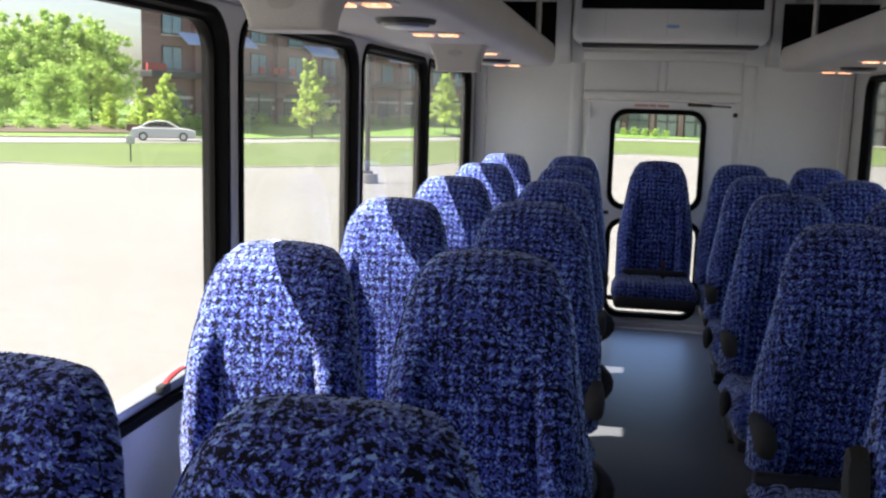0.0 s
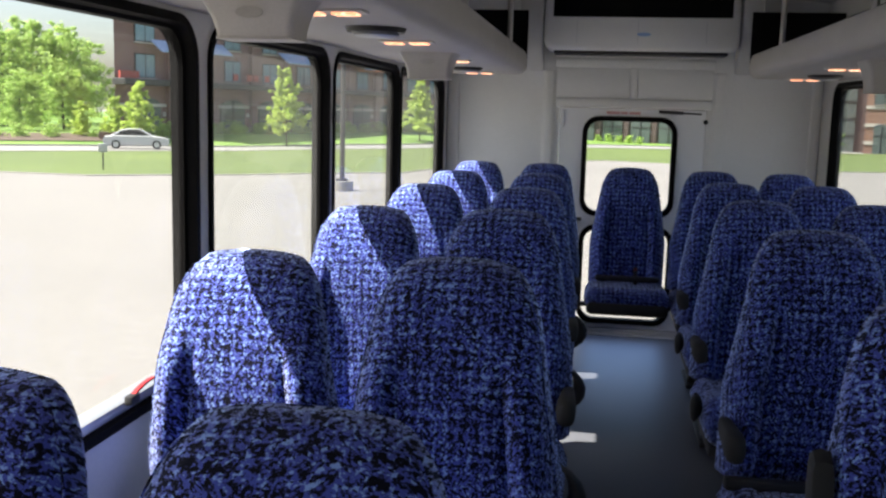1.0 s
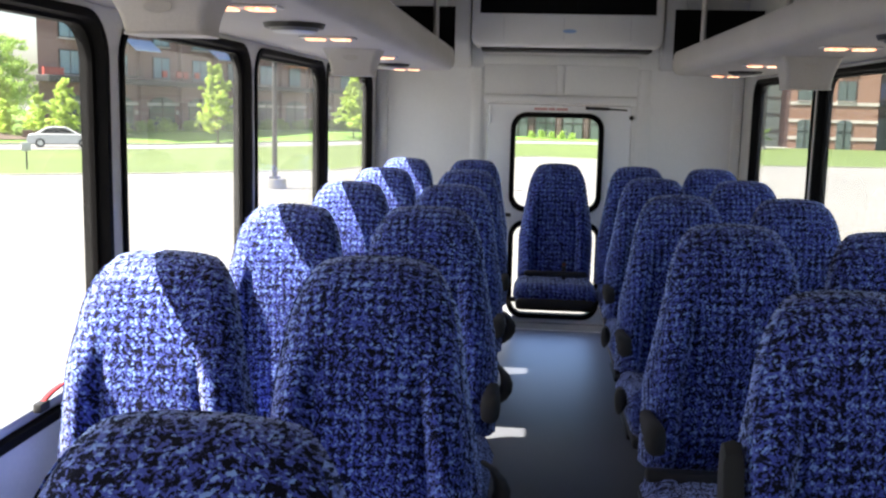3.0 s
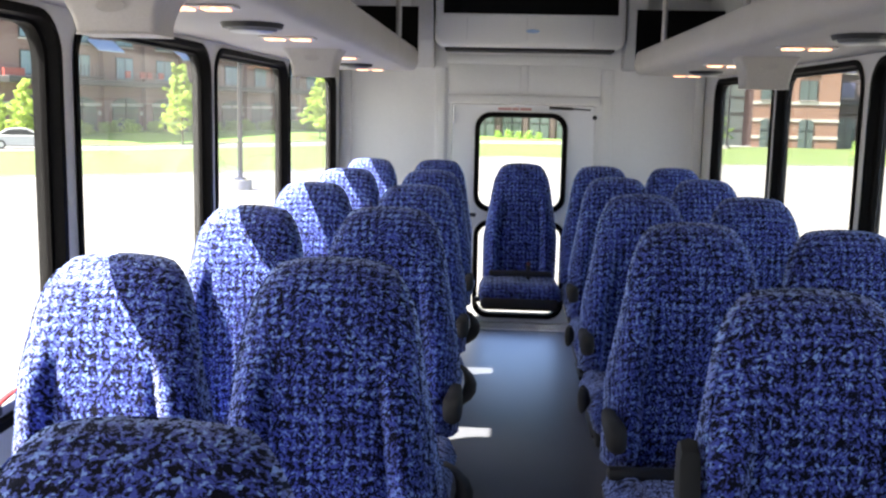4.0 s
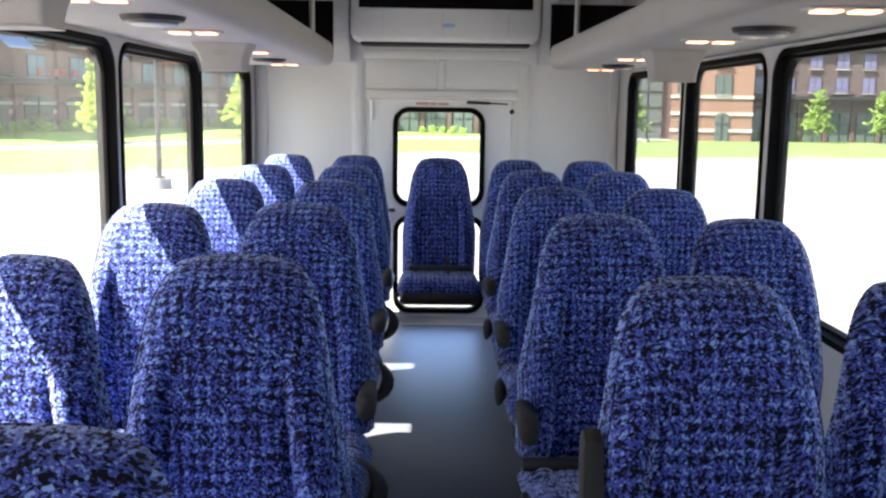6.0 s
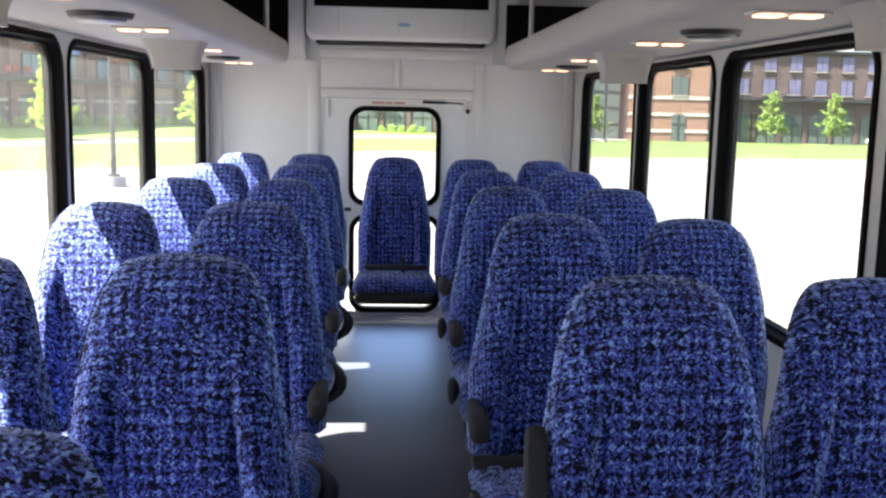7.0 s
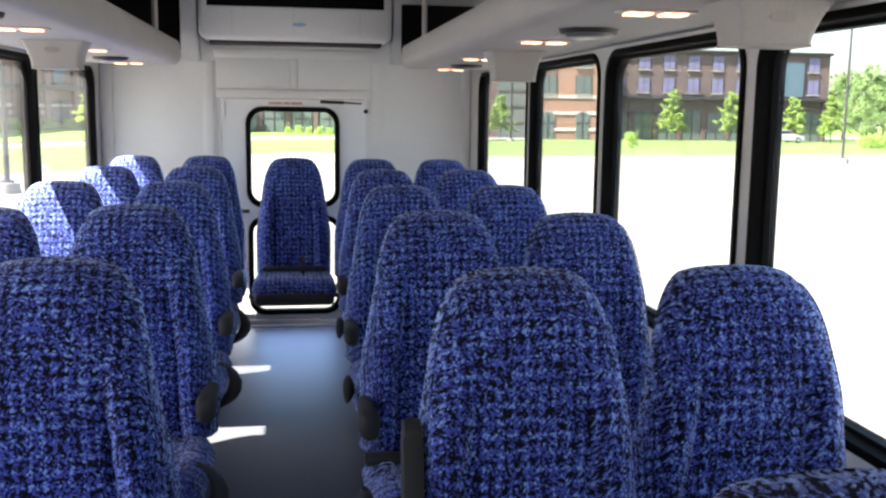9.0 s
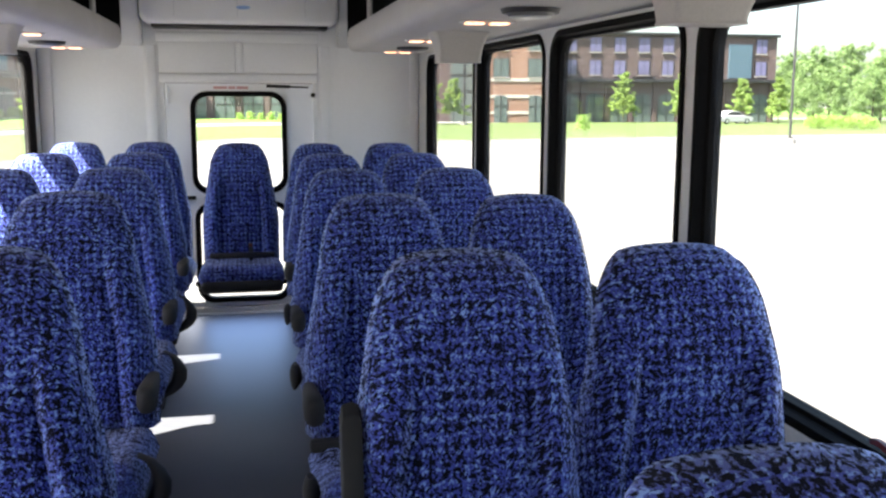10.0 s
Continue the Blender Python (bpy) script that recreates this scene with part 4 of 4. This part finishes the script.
def garden_wall(a0, a1, r, height):
    """A low brick wall along the far side of the road."""
    bm = bmesh.new()
    rings = []
    for i in range(9):
        a = radians(a0 + (a1 - a0) * i / 8)
        ring = []
        for dr, dz in ((-0.15, -0.3), (-0.15, height), (0.15, height), (0.15, -0.3)):
            x, y = (r + dr) * math.sin(a), (r + dr) * math.cos(a)
            ring.append((x, y, ground_z(x, y) + 0.3 + dz))
        rings.append(ring)
    loft(bm, rings)
    return solid("garden_wall", bm, M_GARDENBRICK, "low brown brick garden wall by the road", "wall", "structure", False)


garden_wall(-29.2, -26.4, 60.6, 0.50)


def building(name, origin, along_deg, length, depth, z0, floors, wall, label, skew=0.0):
    """A house whose front runs along local x from its origin; the front faces local -y."""
    h = thing(name, pose(*origin, 0, 0, along_deg), label, "building")
    top = z0 + sum(floors)
    plan = [(0, 0), (length, 0), (length, depth), (skew, depth)]
    bm = bmesh.new()
    loft(bm, [[(x, y, z) for x, y in plan] for z in (z0 - 2.0, top)])
    part("wall", bm, wall, h, smooth=False)
    part("cornice", boxed((-0.1, -0.35, top), (length + 0.25, 0.3, top + 0.35), 0.05), M_STEELDARK, h, "dark metal cornice")
    return h


def upright(name, lo, hi, material, parent, label="", bevel=0.0):
    return part(name, boxed(lo, hi, bevel), material, parent, label, smooth=False)


def far_window(parent, x, z, w, h, frame_mat, pane_mat, y=0.0):
    f = upright("window", (x - w / 2 - 0.08, y - 0.07, z - h / 2 - 0.08), (x + w / 2 + 0.08, y - 0.002, z + h / 2 + 0.08), frame_mat, parent)
    p = upright("pane", (x - w / 2, y - 0.085, z - h / 2), (x + w / 2, y - 0.071, z + h / 2), pane_mat, f)
    upright("glazing_bar", (x - 0.03, y - 0.10, z - h / 2), (x + 0.03, y - 0.086, z + h / 2), frame_mat, f)
    upright("sill", (x - w / 2 - 0.12, y - 0.16, z - h / 2 - 0.16), (x + w / 2 + 0.12, y - 0.003, z - h / 2 - 0.082), M_STONE, f)
    return f


def arch(parent, x, z0, w, h, material, y=0.0):
    pts = [(x - w / 2, z0), (x + w / 2, z0), (x + w / 2, z0 + h - w * 0.22)]
    pts += [(x + w / 2 * math.cos(a), z0 + h - w * 0.22 + w * 0.22 * math.sin(a)) for a in [math.pi * k / 8 for k in range(1, 8)]]
    pts += [(x - w / 2, z0 + h - w * 0.22)]
    bm = bmesh.new()
    loft(bm, [[(a, y - 0.02, b) for a, b in pts], [(a, y - 0.09, b) for a, b in pts]])
    f = part("arched_opening", bm, material, parent, "dark arched shopfront", smooth=False)
    upright("mullion", (x - 0.05, y - 0.14, z0), (x + 0.05, y - 0.091, z0 + h - 0.1), M_STEELDARK, f)
    upright("transom", (x - w / 2 + 0.05, y - 0.13, z0 + h * 0.62), (x + w / 2 - 0.05, y - 0.091, z0 + h * 0.62 + 0.10), M_STEELDARK, f)
    return f


# the brick building along the road
LB0 = Vector((-29.4, 54.6, 0.0))
LBA = math.degrees(math.atan2(86.3 - 54.6, -17.8 + 29.4))
lb = building("brick_building", LB0, LBA, 62.0, 14.0, -1.6, [4.3, 2.3, 2.3, 2.3], M_BRICK, "dark red brick building of several storeys with shops", 13.5)
upright("canopy", (-0.2, -1.1, 2.45), (62, -0.003, 2.85), M_STEELDARK, lb, "dark steel canopy over the shops", 0.04)
upright("string_course", (0, -0.10, 1.15), (62, -0.003, 1.35), M_STONE, lb, "pale stone band")
for i in range(15):
    x = 2.4 + 4.0 * i
    arch(lb, x, -1.55, 2.5, 3.3, M_WINDOW)
    for zz in (-0.6, 0.55):
        upright("stone_band", (x + 1.45, -0.06, zz), (x + 2.55, -0.004, zz + 0.28), M_STONE, lb, "pale stone band")
    for j in range(3):
        far_window(lb, x, 3.68 + 2.2 * j, 1.5, 1.35, M_STEELDARK, M_PAINTED_SKY)
    if i % 3 == 1:
        b = upright("balcony", (x - 1.6, -0.9, 2.95), (x + 1.3, -0.003, 3.05), M_STEELDARK, lb, "dark balcony")
        for k in range(9):
            upright("baluster", (x - 1.58 + 0.35 * k, -0.88, 3.05), (x - 1.54 + 0.35 * k, -0.84, 3.75), M_STEELDARK, b)
    upright("pier", (x + 1.7, -0.35, -1.6), (x + 2.3, -0.004, 7.2), M_BRICK, lb)
for x, w, d in ((3.6, 2.0, 0.4), (7.9, 2.3, 0.3), (16.6, 3.2, 0.45), (26.4, 2.6, 0.4), (35.0, 2.6, 0.4)):
    bm = bmesh.new()
    loft(bm, [[(xx, -0.36, 5.72 - d), (xx, -1.3, 5.02 - d), (xx, -1.3, 4.94 - d), (xx, -0.36, 5.62 - d)] for xx in (x - w / 2, x + w / 2)])
    part("awning", bm, M_AWNING, lb, "pale blue awning", smooth=False)
upright("sign", (0.0, -0.5, 2.86), (1.5, -0.35, 3.30), M_SIGN, lb, "red sign board")
for x in (9.6, 11.0, 11.7, 12.9):
    upright("sign_shape", (x, -0.9, 3.05), (x + 0.45, -0.8, 3.5), M_SIGN, lb, "orange-red sign shape")

# the long building behind the lot
RB0 = Vector((-10.0, 108.6, 0.0))
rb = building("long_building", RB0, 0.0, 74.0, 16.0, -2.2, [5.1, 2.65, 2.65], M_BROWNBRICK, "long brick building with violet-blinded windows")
upright("canopy", (46, -1.0, 2.75), (74, -0.003, 3.15), M_STEELDARK, rb, "dark steel canopy over the shops", 0.04)
for i in range(24):
    x = 1.8 + 3.05 * i
    if 32 < x < 46.8 or 67.5 < x < 70.5:
        continue
    for j in range(2):
        far_window(rb, x, 4.45 + 2.65 * j, 1.35, 1.6, M_STEELDARK, M_BLIND if x > 46 else M_WINDOW)
    arch(rb, x, -2.2, 2.1, 3.6, M_WINDOW)
    upright("pier", (x + 1.25, -0.18, -2.2), (x + 1.75, -0.004, 2.7), M_BROWNBRICK, rb)
    if i % 4 == 2:
        b = upright("balcony", (x - 1.4, -1.0, 3.35), (x + 1.4, -0.003, 3.45), M_STEELDARK, rb, "dark balcony")
        for k in range(9):
            upright("baluster", (x - 1.38 + 0.34 * k, -0.98, 3.45), (x - 1.34 + 0.34 * k, -0.94, 4.2), M_STEELDARK, b)

upright("glazing", (67.6, -0.25, 3.3), (70.6, -0.004, 7.3), M_BLUEGLASS, rb, "pale blue glazed bay")
for k in range(2):
    x = 33.2 + 1.75 * k
    g = upright("glazing", (x, -0.20, -2.1), (x + 1.45, -0.004, 6.8), M_WINDOW, rb, "dark glazed bay")
    for zz in (-0.2, 1.6, 3.4, 5.2):
        upright("glazing_bar", (x, -0.26, zz), (x + 1.45, -0.201, zz + 0.14), M_STEELDARK, g)

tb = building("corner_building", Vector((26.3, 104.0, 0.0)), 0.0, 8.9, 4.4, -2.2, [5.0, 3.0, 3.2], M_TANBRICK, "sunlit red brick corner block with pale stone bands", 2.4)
for zz in (-0.9, 0.9, 2.7):
    upright("stone_band", (-0.05, -0.08, zz), (8.95, -0.004, zz + 0.32), M_STONE, tb, "pale stone band")
for x in (1.6, 5.6):
    arch(tb, x, -2.1, 1.5, 3.3, M_WINDOW)
    far_window(tb, x, 4.2, 1.7, 1.9, M_STEELDARK, M_WINDOW)
    far_window(tb, x, 7.1, 1.7, 1.9, M_STEELDARK, M_WINDOW)


# ---- trees ----
def tree_parts(seed, height, spread, trunk, leaves, leaf, base, cone):
    rng = random.Random(seed)
    bm = bmesh.new()
    tube(bm, (0, 0, -0.3), (0.05, 0.03, height * 0.45), trunk, trunk * 0.6, 8)
    tube(bm, (0.05, 0.03, height * 0.45), (0, 0, height * 0.9), trunk * 0.6, trunk * 0.15, 6)
    tips = []
    for k in range(14):
        a = k * 2.4 + rng.random()
        z0 = height * (base + (0.85 - base) * k / 14)
        f = 1 - 0.72 * cone * k / 14
        tip = Vector((math.cos(a) * spread * f * 0.75, math.sin(a) * spread * f * 0.75, z0 + height * 0.14))
        tube(bm, (0.03, 0.02, z0), tip, trunk * 0.3, trunk * 0.07, 5)
        tips.append((tip, spread * f * 0.5))
        tips.append((tip * 0.6 + Vector((0, 0, z0 * 0.4 + height * 0.05)), spread * f * 0.45))
    tips.append((Vector((0, 0, height * 0.93)), spread * 0.3 * (1.15 - 0.6 * cone)))
    crown = bmesh.new()
    clumps = []
    for c, r in tips:
        for _ in range(9):
            way = Vector((rng.gauss(0, 1), rng.gauss(0, 1), rng.gauss(0.15, 0.8)))
            clumps.append((c + way * r * 0.62, way.normalized(), r * rng.uniform(0.16, 0.50)))
    for i in range(leaves):
        c, way, r = clumps[i % len(clumps)]
        d = Vector((rng.gauss(0, 1), rng.gauss(0, 1), rng.gauss(0, 0.7))) * r * 0.42 + way * r * rng.uniform(-0.9, 0.9)
        p = c + d
        s = leaf * rng.uniform(0.6, 1.3)
        n = (d.normalized() + Vector((rng.uniform(-1, 1), rng.uniform(-1, 1), rng.uniform(-0.3, 1.2)))).normalized()
        u = n.orthogonal().normalized()
        u = Matrix.Rotation(rng.random() * 6.28, 3, n) @ u
        w = n.cross(u)
        crown.faces.new([crown.verts.new(q) for q in (p - u * s, p + w * s * 0.45, p + u * s, p - w * s * 0.45)])
    return bm, crown


def plain_mesh(name, bm, material):
    me = bpy.data.meshes.new(name)
    bm.to_mesh(me)
    bm.free()
    me.materials.append(material)
    return me


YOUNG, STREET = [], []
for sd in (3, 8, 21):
    for stock, leaf in ((YOUNG, M_LEAF_YOUNG), (STREET, M_LEAF_YOUNG_DIM)):
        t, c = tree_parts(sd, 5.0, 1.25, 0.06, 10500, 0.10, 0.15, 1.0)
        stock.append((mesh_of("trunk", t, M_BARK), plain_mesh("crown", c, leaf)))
BIG = []
for sd in (5, 14):
    t, c = tree_parts(sd, 9.5, 4.0, 0.22, 30000, 0.125, 0.12, 0.7)
    BIG.append((mesh_of("trunk", t, M_BARK), plain_mesh("crown", c, M_LEAF)))
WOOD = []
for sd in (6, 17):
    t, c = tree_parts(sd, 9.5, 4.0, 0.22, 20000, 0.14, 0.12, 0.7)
    WOOD.append((mesh_of("trunk", t, M_BARK), plain_mesh("crown", c, M_LEAF_DIM)))
BUSH = []
for sd in (9, 31):
    t, c = tree_parts(sd, 1.6, 0.85, 0.04, 1700, 0.085, 0.05, 0.55)
    BUSH.append((mesh_of("trunk", t, M_BARK), plain_mesh("crown", c, M_LEAF)))


def tree(stock, k, x, y, scale, label, category="tree", z=None):
    t = thing("tree" if category == "tree" else "bush", pose(x, y, ground_z(x, y) if z is None else z, 0, 0, 67 * k), label, category)
    a, b = stock[k % len(stock)]
    m = Matrix.Scale(scale, 4)
    again("trunk", a, t, m)
    again("crown", b, t, m)
    return t


def at_bearing(a, r):
    return r * math.sin(radians(a)), r * math.cos(radians(a))


YOUNG_TREES = [(-28.4, 60.9, 0.58), (-27.0, 60.4, 0.78), (-30.1, 62.0, 0.52), (-18.75, 62.5, 1.0), (-10.9, 73.5, 0.98), (22.2, 112.0, 1.16), (25.4, 113.0, 1.12), (28.8, 116.0, 1.05), (30.8, 118.0, 1.08), (10.7, 97.0, 1.2), (12.25, 99.0, 0.95)]
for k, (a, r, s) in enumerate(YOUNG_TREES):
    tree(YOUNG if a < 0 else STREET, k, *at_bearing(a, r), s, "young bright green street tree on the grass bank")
BIG_TREES = [(-38.6, 74.0, 0.80), (-36.3, 80.0, 0.84), (-34.0, 77.0, 0.80), (-32.2, 84.0, 0.9), (-30.4, 92.0, 0.88), (-40.5, 68.0, 0.78), (-37.4, 66.0, 0.5), (-33.2, 66.0, 0.45), (-31.0, 70.0, 0.5),
             (32.6, 136.0, 0.95), (34.2, 142.0, 1.05), (36.0, 136.0, 0.92), (37.8, 144.0, 0.98), (39.6, 140.0, 0.90), (31.4, 150.0, 0.95), (33.4, 122.0, 0.62), (35.6, 120.0, 0.66)]
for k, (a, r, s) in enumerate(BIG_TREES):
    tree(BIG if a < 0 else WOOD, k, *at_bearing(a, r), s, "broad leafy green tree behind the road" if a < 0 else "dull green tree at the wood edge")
BUSHES = [(-39.0, 61.0, 0.75), (-37.2, 61.5, 0.7), (-35.9, 61.0, 0.72), (-34.6, 61.0, 0.66), (-33.3, 61.0, 0.70), (-31.7, 61.0, 0.70), (-29.5, 61.5, 0.48), (-29.0, 61.6, 0.50), (-28.5, 61.5, 0.46), (19.9, 79.0, 0.75), (32.5, 96.0, 0.68), (32.9, 96.0, 0.72), (33.3, 96.0, 0.68), (33.7, 96.0, 0.73), (34.1, 96.0, 0.68), (34.5, 96.0, 0.72), (34.9, 96.0, 0.68), (35.3, 96.0, 0.70), (35.7, 96.0, 0.65), (-0.3, 103.0, 0.5), (0.3, 103.0, 0.58), (0.9, 103.0, 0.52), (1.5, 103.0, 0.58), (2.1, 103.0, 0.5)]
for k in range(46):
    fx, fy = 0.8 + 1.1 * k, -1.7 - 0.25 * (k % 2)
    p = Matrix.Rotation(radians(LBA), 4, "Z") @ Vector((fx, fy, 0)) + LB0
    tree(BUSH, k, p.x, p.y, 0.44 + 0.05 * (k % 4), "green shrub along the foot of the brick building", "bush", ground_z(p.x, p.y) + 0.5)
for k, (a, r, s) in enumerate(BUSHES):
    tree(BUSH, k, *at_bearing(a, r), s, "rounded green bush on the grass", "bush")


def street_lamp(x, y, height):
    t = thing("street_lamp", pose(x, y, ground_z(x, y)), "grey parking lot lamp on a concrete base", "street lamp", "lot lamps")
    part("base", disc(bmesh.new(), 0.36, -0.1, 0.30, 20, 0.34), M_CONCRETE, t, "round concrete base")
    part("base_plate", boxed((-0.16, -0.16, 0.301), (0.16, 0.16, 0.37), 0.02), M_STEELDARK, t)
    part("pole", tube(bmesh.new(), (0, 0, 0.35), (0, 0, height), 0.080, 0.055, 12), M_POLE, t, "dark grey metal pole")
    part("arm", tube(bmesh.new(), (-0.5, 0, height - 0.05), (0.5, 0, height - 0.05), 0.03), M_STEELDARK, t)
    for s in (-1, 1):
        part("lamp_head", boxed((s * 0.75 - 0.3, -0.2, height - 0.12), (s * 0.75 + 0.3, 0.2, height + 0.05), 0.03), M_STEELDARK, t)
    return t


street_lamp(-8.0, 28.6, 9.5)
street_lamp(30.3, 49.5, 12.0)
street_lamp(*at_bearing(12.85, 96.0), 8.5)


def small_sign(x, y):
    t = thing("small_sign", pose(x, y, ground_z(x, y), 0, 0, 30), "small pale sign on a thin post in the grass", "sign")
    part("post", tube(bmesh.new(), (0, 0, 0), (0, 0, 0.95), 0.03), M_STEELDARK, t)
    part("board", boxed((-0.16, -0.03, 0.68), (0.16, 0.0, 1.0), 0.01), M_PAINT, t, "pale sign board")
    return t


small_sign(-18.3, 32.9)


# ---- cars ----
def car(x, y, turn, paint, label, size=1.0):
    c = thing("car", pose(x, y, ground_z(x, y) + 0.06, 0, 0, turn) @ Matrix.Scale(size, 4), label, "car")
    lower = [(-2.25, 0.38), (-2.28, 0.62), (-2.15, 0.86), (-1.45, 0.95), (1.05, 0.93), (1.95, 0.80), (2.22, 0.66), (2.27, 0.40), (2.1, 0.24), (-2.1, 0.24)]
    upper = [(-1.75, 0.93), (-1.05, 1.34), (-0.55, 1.43), (0.25, 1.41), (1.15, 0.92)]
    bm = bmesh.new()
    loft(bm, [[(a, w, b if s == 1 else 0.6 + (b - 0.6) * s) for a, b in lower] for w, s in ((-0.88, 0.9), (-0.82, 1.0), (0.82, 1.0), (0.88, 0.9))])
    part("body", bm, paint, c)
    bm = bmesh.new()
    loft(bm, [[(a * s, w, 0.92 + (b - 0.92) * s) for a, b in upper] for w, s in ((-0.74, 0.96), (-0.62, 1.0), (0.62, 1.0), (0.74, 0.96))])
    part("cabin", bm, paint, c)
    glassy = [(-1.45, 0.97), (-0.98, 1.28), (-0.52, 1.36), (0.22, 1.34), (0.88, 0.97)]
    for w in (-0.72, 0.72):
        bm = bmesh.new()
        loft(bm, [[(a, w - 0.03, b) for a, b in glassy], [(a, w + 0.03, b) for a, b in glassy]])
        part("side_window", bm, M_CARGLASS, c, "dark side window", smooth=False)
    for ax in (-1.4, 1.38):
        for w in (-0.80, 0.80):
            wh = part("wheel", tube(bmesh.new(), (ax, w - 0.11, 0.31), (ax, w + 0.11, 0.31), 0.31, sides=20), M_TYRE, c, "black tyre")
            part("rim", tube(bmesh.new(), (ax, w - 0.12, 0.31), (ax, w + 0.12, 0.31), 0.19, sides=16), M_ALU, wh, "silver rim")
    for w in (-0.62, 0.62):
        part("headlight", boxed((2.12, w - 0.18, 0.62), (2.24, w + 0.18, 0.74), 0.02), M_ALU, c)
    return c


car(*at_bearing(-27.2, 55.4), 26, M_CARWHITE, "white sedan on the road behind the grass", 0.76)
car(*at_bearing(28.3, 112.0), 12, M_CARWHITE, "white sedan on the road before the long building")
